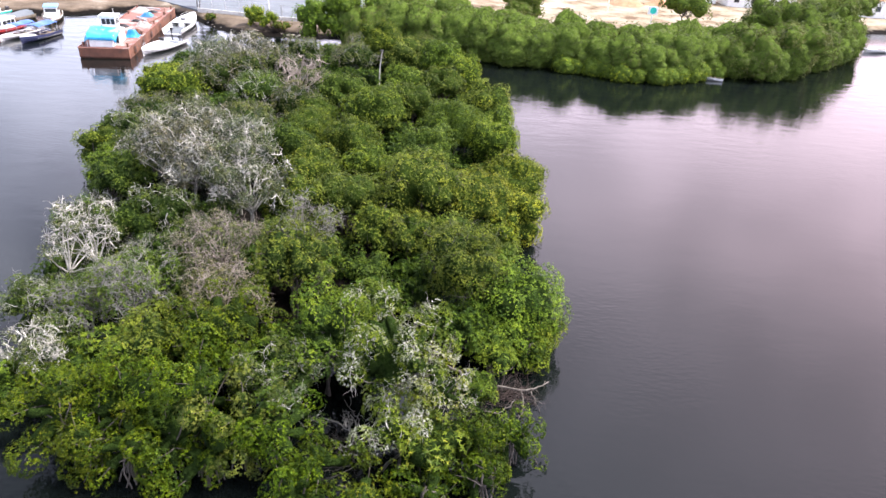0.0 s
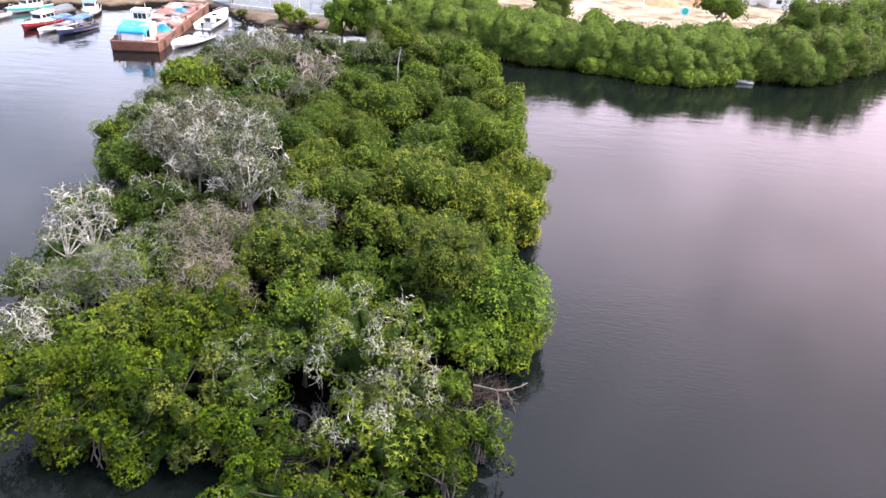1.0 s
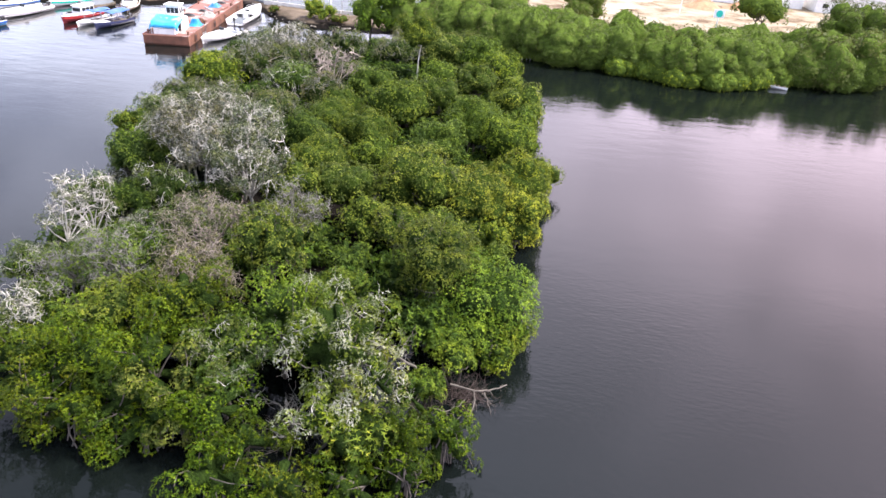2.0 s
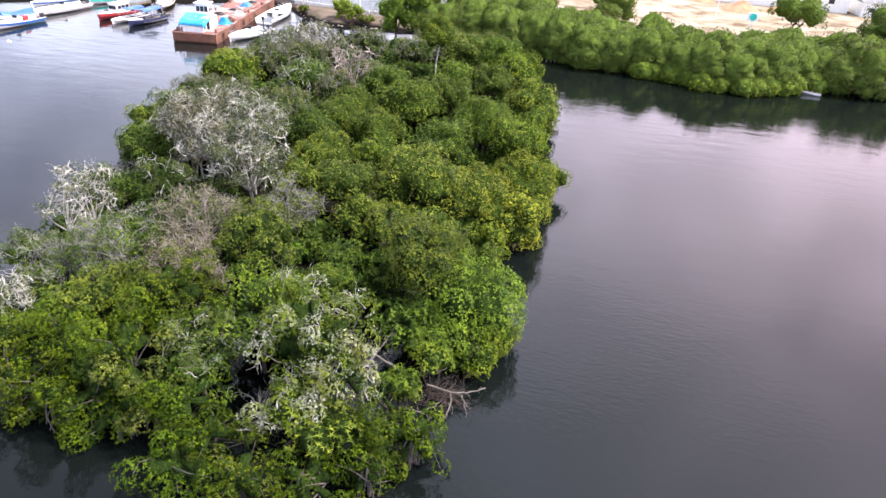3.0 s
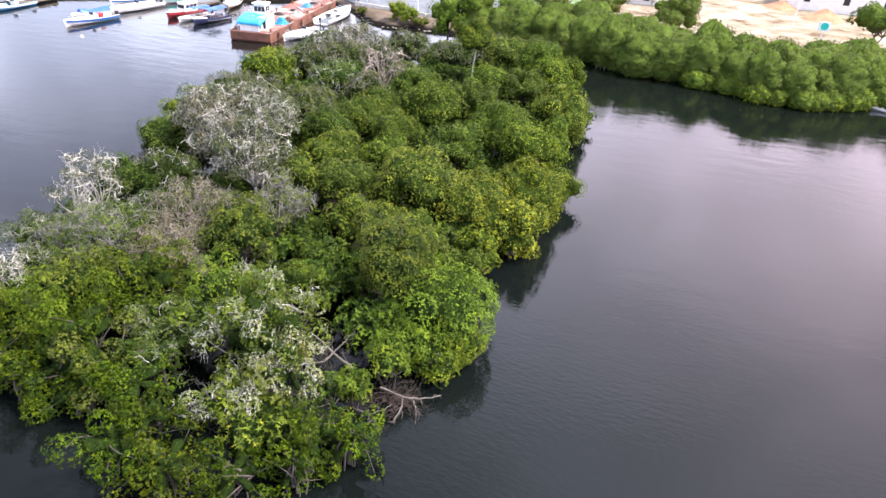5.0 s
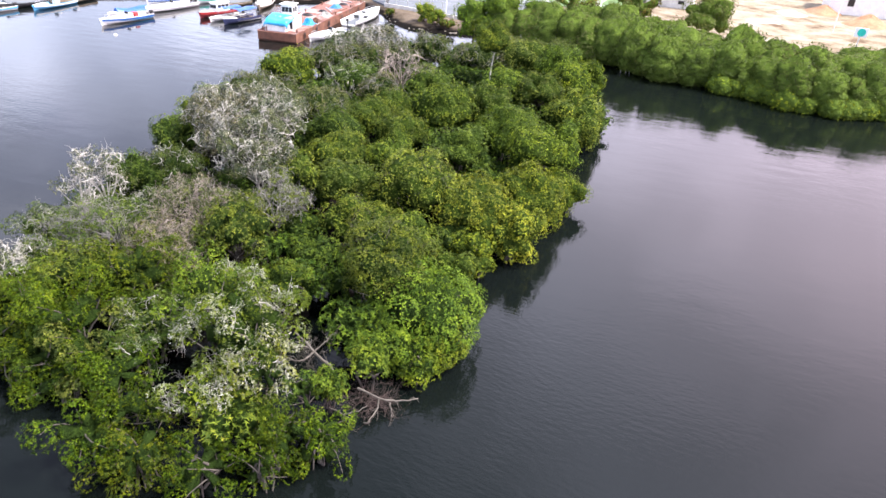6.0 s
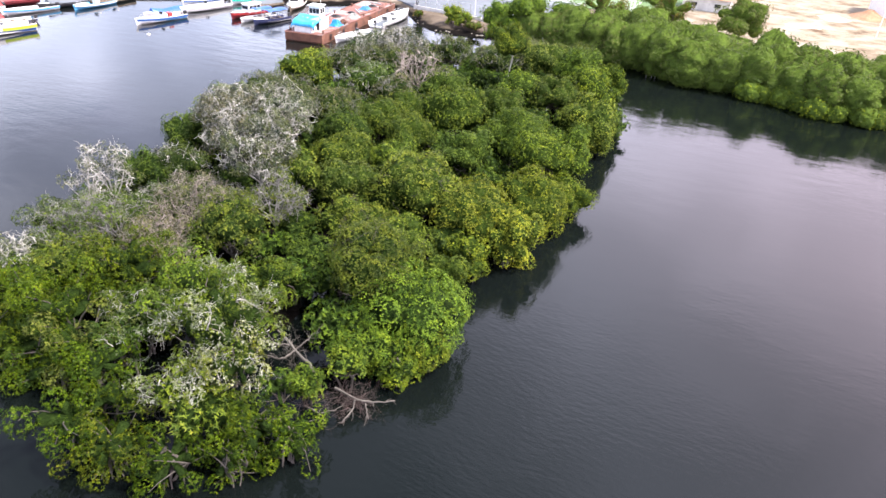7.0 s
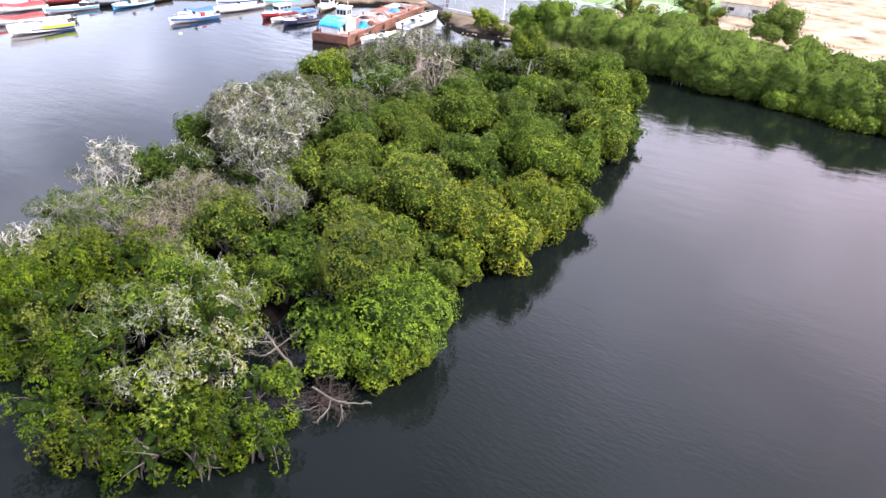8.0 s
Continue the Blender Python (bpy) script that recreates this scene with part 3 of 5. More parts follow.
    v, q = joined([a, b, c])
    v[:, 2] = np.maximum(v[:, 2], 0.1)
    return mesh_of("limbwork", v, q)


def prop_root_mesh(rng, reach, n=14):
    """Arching roots that stand in the water round the foot."""
    a = rng.uniform(0, 6.28, n)
    r = reach * rng.uniform(0.5, 1.0, n)
    start = np.stack([np.cos(a) * 0.12, np.sin(a) * 0.12, rng.uniform(0.8, 1.9, n)], 1)
    end = np.stack([np.cos(a) * r, np.sin(a) * r, np.full(n, -0.6)], 1)
    p = bend(rng, start, end, 7, 0.22, 0.05)
    v, q = tubes(p, np.full((n, 7), 0.045) * np.linspace(1.2, 0.7, 7)[None], 6)
    return mesh_of("rootwork", v, q, smooth=True)


KINDS = {
    # leaf material, bark, twigs a lobe, leaf cover, outer limbs a lobe, their thickness, label
    "lime": (LEAF_LIME, BARK, 0, 1.0, 0, 0, "yellow-green leafy mangrove tree standing in the lagoon"),
    "green": (LEAF_GREEN, BARK, 0, 1.0, 0, 0, "fresh green leafy mangrove tree standing in the lagoon"),
    "fresh": (LEAF_FRESH_DIM, BARK, 0, 1.0, 0, 0, "deep green leafy mangrove tree at the islet's tip"),
    "dark": (LEAF_DARK, BARK, 0, 1.0, 0, 0, "dark green dense mangrove tree in the islet's middle"),
    "dull": (LEAF_DULL, BARK, 0, 1.0, 0, 0, "olive green round-crowned mangrove tree on the islet"),
    "golden": (LEAF_GOLD, BARK, 0, 1.0, 1, 0.018, "mangrove tree with yellowing leaves and a few brown ones"),
    "soiled": (LEAF_SOILED, BARK_WHITE, 1, 0.85, 1, 0.018, "mangrove tree with thin leaves soiled white by droppings"),
    "flecked": (LEAF_FLECKED, BARK_WHITE, 1, 0.90, 1, 0.013, "bushy yellow-green mangrove tree flecked white with droppings"),
    "grey": (LEAF_GREY, BARK_WHITE, 1, 0.84, 2, 0.052, "half-dead grey mangrove tree with whitened bare limbs"),
    "bare": (LEAF_GREY, BARK_WHITE, 1, 0.34, 3, 0.066, "dead mangrove with a tangle of white bare branches"),
    "ragged": (LEAF_DULL, BARK_PINK, 4, 0.34, 4, 0.034, "ragged mangrove tree of green tufts and grey bare twigs"),
    "thicket": (LEAF_OLIVE, BARK_DRY, 5, 0.28, 5, 0.034, "withered mangrove with a thicket of brown bare twigs"),
    "withered": (LEAF_OLIVE, BARK_PINK, 2, 0.82, 1, 0.022, "withered olive brown mangrove tree with dry grey twigs"),
    "tall": (LEAF_LIME, BARK_WHITE, 0, 1.0, 0, 0, "tall olive-crowned mangrove on a slender pale trunk"),
    "dead": (LEAF_GREY, BARK_DRY, 1, 0.0, 1, 0.085, "leafless dead tree with pinkish grey spreading branches"),
}


def mangrove(seed, x, y, R, top, kind, near, edge, low=None, group="mangrove trees of the islet", dome=False, coarse=1.0, loose=False):
    rng = np.random.default_rng(seed)
    leafm, bark, bare, cover, limbs, girth, label = KINDS[kind]
    low = (-0.35 if edge else top * 0.30) if low is None else low
    tree = thing("mangrove_tree", (x, y, 0), 0, label, "tree", group)
    n = int(np.clip(7 + R * 4.5, 12, 24))
    if dome:
        n = int(n * 0.9)
        cen, rad = crown_lobes(rng, R * 0.96, low, top, n, 0.66, 1.9 if edge else 1.5, (0.24, 0.42), 0.15)
    elif loose:
        cen, rad = crown_lobes(rng, R * 0.92, low, top, int(n * 0.85), 0.82, 1.9 if edge else 1.5, (0.24, 0.38), 0.26)
    else:
        cen, rad = crown_lobes(rng, R * 0.9, low, top, n, 0.76, 1.9 if edge else 1.5, (0.19, 0.43))
    leaf, per = ((0.100, 5), (0.105, 5), (0.135, 5))[near]
    if cover > 0:
        dense = kind not in ("grey", "bare", "thicket", "ragged", "dead")
        thick = (0.70 if loose else 0.80, 0.62, 0.55)[near] if dense else (0.92, 0.84, 0.78)[near]
        if not dense:
            leaf *= (1.0, 1.2, 1.3)[near]
        part("crown", crown_mesh(rng, cen, rad, leaf * coarse, per, thick * (1.0 if cover > 0.8 else cover * 1.3), floor=0.12, under=-0.8 if edge else -0.3, inner=0 if dense else 0.25, plain=True), leafm, tree)
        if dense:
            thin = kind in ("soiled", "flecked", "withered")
            part("inner_foliage", core_mesh(rng, cen, rad, low, top, 0.58 if loose else (0.62, 0.70, 0.74)[near] if thin else (0.76, 0.87, 0.90)[near]), INNER_SHADED_LIME if kind in ("lime", "green", "dull", "golden", "tall") and near else INNER_SHADED, tree)
    part("trunk", trunk_mesh(rng, cen, top, 0.05 + 0.022 * R, 1 if kind == "tall" else 2, 0.6 if kind == "tall" else 0.38), BARK_GREY if kind in ("soiled", "flecked") else bark, tree)
    if bare:
        part("branchwork", twig_mesh(rng, cen, rad, bare, (0.026, 0.032, 0.05)[near]), bark, tree, kind="stuff")
    if limbs:
        part("limbwork", limb_mesh(rng, cen, rad, limbs, girth * (0.8, 1.0, 1.3)[near]), bark, tree, kind="stuff")
    if edge and near < 2:
        part("rootwork", prop_root_mesh(rng, R * 0.45), BARK, tree)
    return tree


# the islet's trees, by region: x, y, crown radius, height of the top
RIGHT_BANK = [(5.4, 32.3, 3.5, 4.9), (2.4, 33.0, 2.7, 6.4), (4.0, 29.3, 1.6, 2.7), (3.4, 43.8, 2.9, 5.2), (1.6, 37.6, 2.2, 5.0),
              (6.6, 49.2, 3.0, 5.4), (-0.5, 43.6, 3.2, 6.6), (-0.6, 51.2, 2.4, 6.4), (5.0, 54.4, 2.7, 6.2), (8.0, 53.4, 2.0, 3.6),
              (1.4, 57.6, 3.2, 6.6), (5.6, 60.5, 2.6, 5.4), (5.2, 68.6, 3.4, 6.0),
              (5.6, 29.5, 1.6, 2.8), (7.0, 31.0, 1.6, 2.9), (6.7, 44.0, 2.3, 4.4), (5.2, 40.2, 1.7, 3.6), (4.2, 28.3, 1.5, 2.4), (6.3, 29.1, 1.4, 2.2), (3.3, 25.2, 1.15, 1.9), (4.6, 37.4, 1.9, 3.2), (4.4, 27.5, 1.3, 2.6), (3.3, 25.3, 1.1, 2.3)]
REAR = [(-6.0, 60.4, 3.4, 6.7), (-2.8, 65.2, 2.5, 6.2), (0.2, 73.0, 2.8, 6.0), (-4.0, 73.5, 2.7, 6.0), (2.3, 78.6, 3.2, 6.6),
        (-0.3, 82.4, 3.4, 7.2), (3.0, 86.0, 2.8, 5.6), (-6.0, 86.0, 3.6, 6.4), (-11.0, 84.0, 3.4, 5.8), (-3.0, 92.0, 3.4, 6.0), (-10.5, 91.0, 3.4, 5.6)]
MIDDLE = [(-5.9, 42.6, 2.5, 5.4), (-9.4, 47.2, 2.7, 5.4), (-12.0, 50.8, 2.8, 6.0), (-5.2, 48.6, 2.3, 5.4), (-7.0, 53.8, 2.7, 5.8),
          (-11.4, 56.2, 2.8, 5.6), (-11.7, 60.4, 2.6, 5.2), (-14.5, 63.5, 2.8, 5.6), (-18.6, 65.0, 3.2, 6.0), (-10.2, 67.0, 2.8, 6.0),
          (-14.2, 72.8, 2.6, 4.8), (-17.0, 56.5, 3.0, 5.8), (-3.2, 38.4, 2.2, 5.0)]
WHITENED = [(-12.2, 40.2, 3.0, 8.0), (-17.4, 43.2, 3.3, 8.4), (-14.8, 45.2, 3.0, 8.0), (-20.5, 46.5, 3.0, 7.4), (-19.0, 51.4, 3.0, 7.0),
            (-16.8, 37.4, 2.4, 5.8), (-23.6, 50.4, 3.0, 6.4), (-21.6, 56.8, 2.6, 6.0), (-23.0, 74.6, 3.0, 5.6), (-27.6, 79.6, 3.4, 5.8), (-24.0, 81.6, 3.4, 6.6)]
LEFT_BANK = [(-22.2, 42.4, 2.4, 6.0), (-24.6, 45.8, 2.3, 4.8), (-26.8, 57.4, 2.8, 5.4), (-27.4, 65.0, 3.1, 5.6), (-26.0, 71.0, 3.3, 5.8),
             (-31.0, 73.0, 2.9, 4.4), (-32.4, 80.0, 2.6, 2.8), (-28.6, 52.0, 2.2, 4.2), (-19.2, 77.0, 2.8, 5.6), (-18.0, 84.5, 3.2, 5.8), (-22.6, 37.6, 2.1, 4.2), (-18.8, 36.4, 2.0, 5.2), (-21.4, 29.4, 2.1, 3.8), (-19.8, 23.4, 1.9, 2.8)]
HEART = [(-12.2, 33.8, 2.6, 5.8), (-7.4, 32.0, 2.6, 6.4), (-7.8, 36.6, 2.3, 5.9), (-15.6, 29.2, 2.8, 5.4), (-18.4, 28.6, 2.3, 4.0),
         (-15.8, 34.0, 2.2, 4.4), (-10.6, 29.2, 2.3, 5.2), (-3.4, 34.6, 1.9, 3.3), (-1.0, 37.6, 2.2, 5.0), (-3.2, 29.6, 2.2, 4.2), (-9.4, 41.0, 2.2, 5.4)]
FRONT = [(-4.2, 25.6, 2.5, 6.4), (-0.7, 24.2, 2.7, 6.4), (1.2, 23.0, 1.7, 5.0), (-9.8, 26.2, 2.4, 5.8), (-12.8, 24.8, 2.3, 5.2),
         (-6.6, 24.0, 1.9, 4.2), (-9.4, 21.8, 2.3, 5.8), (-12.4, 21.6, 2.2, 5.5), (-7.2, 21.0, 2.0, 4.6), (-10.2, 20.5, 1.8, 3.8),
         (-1.6, 17.7, 2.0, 3.4), (-0.4, 21.0, 1.8, 4.0), (2.9, 21.3, 1.8, 3.6), (4.6, 22.1, 1.7, 3.1), (1.1, 18.6, 1.8, 2.8),
         (-4.3, 18.1, 2.0, 3.3)]
FRINGE = [(-15.2, 21.2, 2.2, 4.8), (2.7, 23.9, 1.2, 2.8), (3.2, 19.9, 1.5, 2.7), (-13.6, 20.3, 1.9, 4.2),
         (-11.8, 19.8, 1.8, 3.8), (-8.4, 20.0, 1.7, 3.3), (-5.4, 20.6, 1.8, 3.6), (-3.6, 19.3, 1.7, 3.0), (-5.6, 22.5, 1.8, 3.8), (-10.2, 27.8, 1.7, 3.4)]

ISLET_RIGHT = [(1.0, 16.9), (3.6, 19.4), (6.5, 22.0), (6.3, 24.5), (7.3, 27.0), (8.2, 31.0), (6.6, 36.0), (6.2, 40.0), (8.4, 45.5),
               (9.9, 52.0), (8.3, 59.0), (7.6, 64.0), (8.6, 71.5), (6.0, 80.0), (4.3, 89.0), (-2.0, 96.0)]
ISLET_LEFT = [(-12.0, 97.0), (-25.0, 92.0), (-36.0, 88.0), (-36.5, 78.0), (-33.0, 66.0), (-30.0, 54.0), (-26.5, 44.0), (-25.0, 36.0),
              (-22.5, 30.0), (-19.0, 22.5), (-14.5, 19.6), (-11.0, 18.4), (-8.4, 19.2), (-6.0, 16.6), (-2.7, 15.6)]
OUTLINE = np.array(ISLET_RIGHT + ISLET_LEFT)


def inside_outline(x, y):
    a, b = OUTLINE, np.roll(OUTLINE, -1, 0)
    cross = ((a[:, 1] > y) != (b[:, 1] > y)) & (x < (b[:, 0] - a[:, 0]) * (y - a[:, 1]) / (b[:, 1] - a[:, 1] + 1e-9) + a[:, 0])
    return bool(cross.sum() % 2)


def to_outline(x, y):
    a, b = OUTLINE, np.roll(OUTLINE, -1, 0)
    d = b - a
    t = np.clip(((np.array([x, y]) - a) * d).sum(1) / (d * d).sum(1), 0, 1)
    return float(np.linalg.norm(a + d * t[:, None] - np.array([x, y]), axis=1).min())


def water_sheet():
    v = [(-2500, -2500, 0), (2500, -2500, 0), (2500, 2500, 0), (-2500, 2500, 0)]
    ob = new("water", mesh_of("water", v, [(0, 1, 2, 3)]))
    ob.data.materials.append(WATER)
    return tagged(ob, "calm dark lagoon water with a grey sky sheen", "water", kind="structure")


SHORE = np.array([(-400, 95), (-120, 100), (-98, 96), (-80, 112), (-66, 117), (-58, 126), (-51, 124), (-46, 121), (-40, 114.5), (-34, 110.5),
                  (-25, 112), (-8, 115), (4, 117), (20, 114), (38, 115), (58, 118), (72, 130), (84, 143), (97, 160), (130, 172), (400, 195)])


def shore_y(x):
    return np.interp(x, SHORE[:, 0], SHORE[:, 1])


def ground_sheet():
    """One sheet from the lagoon's bed over the bank to the horizon, with the islet's mud on it."""
    xs = np.concatenate([[-2500, -900, -400, -250], np.arange(-160, 161, 2.0), [250, 400, 900, 2500]])
    ys = np.concatenate([[-2500, -900, -300, -60], np.arange(-20, 260, 2.0), [320, 500, 1000, 2500]])
    X, Y = np.meshgrid(xs, ys)
    rng = np.random.default_rng(3)
    rise = np.clip((Y - shore_y(X)) / 3.5, -1, 1)
    Z = np.where(rise > 0, 0.95 * np.sqrt(np.maximum(rise, 0)), 1.6 * rise)
    Z = Z + np.where(rise > 0.1, rng.normal(0, 0.05, Z.shape), 0)
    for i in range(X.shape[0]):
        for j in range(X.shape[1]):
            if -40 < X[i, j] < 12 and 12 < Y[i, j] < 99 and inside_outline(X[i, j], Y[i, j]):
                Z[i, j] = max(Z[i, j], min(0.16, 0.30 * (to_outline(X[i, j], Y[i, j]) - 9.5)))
    v = np.stack([X, Y, Z], -1).reshape(-1, 3)
    w = len(xs)
    i = (np.arange(len(ys) - 1)[:, None] * w + np.arange(w - 1)[None]).ravel()
    me = mesh_of("ground", v, np.stack([i, i + 1, i + w + 1, i + w], 1), smooth=True)
    # sand on land, mud below the tide line
    m, n, l, p = mat_nodes("shore_ground")
    g = n.new("ShaderNodeNewGeometry")
    sp = n.new("ShaderNodeSeparateXYZ")
    l.new(g.outputs["Position"], sp.inputs[0])
    wob = noise_tex(n, l, 0.35, 5, 0.6)
    add = n.new("ShaderNodeMath")
    add.operation = "MULTIPLY_ADD"
    add.inputs[1].default_value = 0.9
    l.new(wob.outputs["Fac"], add.inputs[0])
    l.new(sp.outputs["Z"], add.inputs[2])
    mr = n.new("ShaderNodeMapRange")
    mr.inputs["From Min"].default_value, mr.inputs["From Max"].default_value = 0.92, 1.25
    l.new(add.outputs[0], mr.inputs["Value"])
    coarse, grain = noise_tex(n, l, 0.16, 8, 0.68), noise_tex(n, l, 2.5, 5, 0.6)
    sand = ramp(n, [(0.36, (0.12, 0.08, 0.052)), (0.46, (0.23, 0.185, 0.13)), (0.56, (0.30, 0.262, 0.20)), (0.7, (0.37, 0.335, 0.275))])
    l.new(coarse.outputs["Fac"], sand.inputs[0])
    # brown trodden soil round the landing, pale sand on the lot
    soil = ramp(n, [(0.35, (0.08, 0.062, 0.045)), (0.55, (0.16, 0.125, 0.095)), (0.72, (0.32, 0.28, 0.235))])
    l.new(coarse.outputs["Fac"], soil.inputs[0])
    east = n.new("ShaderNodeMapRange")
    east.inputs["From Min"].default_value, east.inputs["From Max"].default_value = -22.0, 12.0
    l.new(sp.outputs["X"], east.inputs["Value"])
    land = n.new("ShaderNodeMix")
    land.data_type = "RGBA"
    l.new(east.outputs[0], land.inputs["Factor"])
    l.new(soil.outputs[0], land.inputs["A"])
    l.new(sand.outputs[0], land.inputs["B"])
    # mud near black: wet brown with the canopy's shade put in
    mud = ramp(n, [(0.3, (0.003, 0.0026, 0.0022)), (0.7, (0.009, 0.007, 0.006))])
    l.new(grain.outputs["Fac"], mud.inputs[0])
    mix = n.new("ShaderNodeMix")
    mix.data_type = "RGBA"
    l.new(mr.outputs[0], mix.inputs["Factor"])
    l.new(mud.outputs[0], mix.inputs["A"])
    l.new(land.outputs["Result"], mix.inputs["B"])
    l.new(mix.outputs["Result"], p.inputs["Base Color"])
    p.inputs["Roughness"].default_value = 0.95
    p.inputs["Specular IOR Level"].default_value = 0.08
    b = n.new("ShaderNodeBump")
    b.inputs["Distance"].default_value = 0.15
    l.new(grain.outputs["Fac"], b.inputs["Height"])
    l.new(b.outputs[0], p.inputs["Normal"])
    ob = new("ground", me)
    me.materials.append(m)
    return tagged(ob, "sandy shore and muddy lagoon bed", "ground", kind="structure")


water_sheet()
ground_sheet()


# ---- the islet's trees ----
def plant_islet():
    regions = [(RIGHT_BANK, "green golden green lime green lime golden dull lime lime green green green green lime lime lime green lime green dull green green"),
               (REAR, "green dull dull green lime green lime dull withered dull withered"),
               (MIDDLE, "dull green dark green green green green withered soiled dull withered withered golden"),
               (WHITENED, "grey grey grey grey grey soiled soiled withered withered grey grey"),
               (LEFT_BANK, "dark green withered lime withered lime lime green withered withered dark dark soiled green"),
               (HEART, "thicket golden ragged ragged ragged soiled thicket dark golden green golden"),
               (FRONT, "green flecked flecked fresh green soiled fresh fresh dull dark fresh flecked fresh fresh fresh fresh"),
               (FRINGE, "fresh dark fresh fresh fresh fresh fresh fresh soiled dark")]
    seed, placed = 100, []
    for rows, kinds in regions:
        for (x, y, R, top), kind in zip(rows, kinds.split()):
            seed += 1
            R *= 1.03 if rows in (FRONT, FRINGE) else 1.06 if rows is RIGHT_BANK else 1.0
            edge = to_outline(x, y) < R + 0.8
            mangrove(seed, x, y, R, top, kind, 0 if y < 36 else 1 if y < 60 else 2, edge, dome=rows in (RIGHT_BANK, REAR, MIDDLE), loose=rows in (FRONT, FRINGE))
            placed.append((x, y, R))
    # low trees fill the gaps between the tall crowns; dark leaves imitate shade there
    rng = np.random.default_rng(11)
    for y in np.arange(17, 95, 3.0):
        for x in np.arange(-36, 9, 3.0):
            px, py = x + rng.uniform(-0.9, 0.9), y + rng.uniform(-0.9, 0.9)
            R = rng.uniform(1.7, 2.3)
            if not inside_outline(px, py) or to_outline(px, py) < R * 0.55:
                continue
            if min(math.hypot(px - a, py - b) - 0.62 * r for a, b, r in placed) < 0.1:
                continue
            # an opening in the canopy stays free
            if math.hypot(px - 1.0, py - 27.6) < 2.3 or math.hypot(px + 2.6, py - 22.3) < 1.8 or math.hypot(px - 5.0, py - 25.8) < 2.6:
                continue
            seed += 1
            left = px < -13 and 30 < py < 55
            mangrove(seed, px, py, R, rng.uniform(2.6, 3.8), "grey" if left and seed % 2 else "green" if py < 26 and seed % 3 == 0 else "dark", 0 if py < 36 else 1 if py < 60 else 2, to_outline(px, py) < R + 0.6, coarse=1.9)
            placed.append((px, py, R))
    # the dead and the bare ones
    mangrove(901, -19.6, 32.5, 2.4, 6.7, "bare", 0, False, 2.2)
    mangrove(902, -15.4, 69.4, 3.2, 7.2, "dead", 2, False, 2.6)
    mangrove(904, -7.4, 77.6, 2.6, 10.0, "tall", 1, False, 4.9, dome=True)
    mangrove(903, -18.6, 25.2, 2.0, 3.4, "bare", 0, False, 0.6)


plant_islet()


# ---- the far shore's mangroves ----
def far_template(seed, R, top, leafm=None, label="dense green mangrove tree on the far shore", group="mangrove trees of the far shore", low=-1.6, name="mangrove_tree"):
    rng = np.random.default_rng(seed)
    tree = thing(name, (0, 0, 0), 0, label, "tree", group)
    cen, rad = crown_lobes(rng, R * 0.98, low, top, 22, 0.58, 1.95, (0.36, 0.52), 0.09)
    part("crown", crown_mesh(rng, cen, rad, 0.23, 5, 0.40, floor=0.05, inner=0, under=-0.8, plain=True), leafm or LEAF_FAR, tree)
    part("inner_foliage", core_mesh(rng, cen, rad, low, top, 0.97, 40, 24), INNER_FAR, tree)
    part("trunk", trunk_mesh(rng, cen, top, 0.16), BARK, tree)
    return tree


def plant_far_shore():
    rng = np.random.default_rng(21)
    kinds = [far_template(300 + i, 3.3 + 0.25 * (i % 3), 7.3 + 0.5 * (i % 4)) for i in range(7)]
    front = np.array([(-15, 104.6), (-5, 104.8), (0.8, 104.4), (5.7, 102.4), (12.5, 99.8), (22, 99.4), (27.5, 96.6), (33, 96.8),
                      (38, 99.6), (42.5, 103.4), (47.5, 101.2), (53, 102.6), (57.5, 106.6), (63, 112), (74.4, 122.7), (79, 129)])
    step = np.concatenate([[0], np.cumsum(np.linalg.norm(np.diff(front, axis=0), axis=1))])
    far_bushes = [far_template(320 + i, 1.7, 2.5, LEAF_LIME, "low yellow-green mangrove bush over the far shore's water", low=-0.4) for i in range(2)]
    count = 0
    for row, gap in ((0, 3.4), (1, 4.6), (2, 5.2)):
        for s in np.arange(0, step[-1], gap):
            x = np.interp(s, step, front[:, 0]) + rng.uniform(-0.8, 0.8)
            y = np.interp(s, step, front[:, 1]) + 4.3 * row + rng.uniform(-0.5, 0.5) + 3.0
            if row == 2 and x < -8:
                continue
            if x < -14 and row > 1:
                continue
            size = rng.uniform(0.98, 1.18) if row else rng.uniform(0.84, 1.04)
            m = pose(x, y, 0, 0, 0, rng.uniform(0, 360)) @ Matrix.Diagonal((size, size, size * rng.uniform(0.80, 0.97) * (0.94 if x < 9 else 1.0), 1))
            k = kinds[count % len(kinds)]
            if count < len(kinds):
                k.matrix_basis = pose(x, y, 0, 0, 0, 40 * count)
            else:
                copy_thing(k, m)
            count += 1
    far_count = count
    # low bushes that hang over the water before the tall crowns
    for s in np.arange(34, 62, 2.3):
        x, y = np.interp(s, step, front[:, 0]), np.interp(s, step, front[:, 1])
        low = far_bushes[count % 2]
        m = pose(x + rng.uniform(-0.5, 0.5), y + rng.uniform(0.6, 1.3), 0, 0, 0, rng.uniform(0, 360)) @ Matrix.Scale(rng.uniform(0.8, 1.2), 4)
        if count - far_count < 2:
            low.matrix_basis = m
        else:
            copy_thing(low, m)
        count += 1


plant_far_shore()


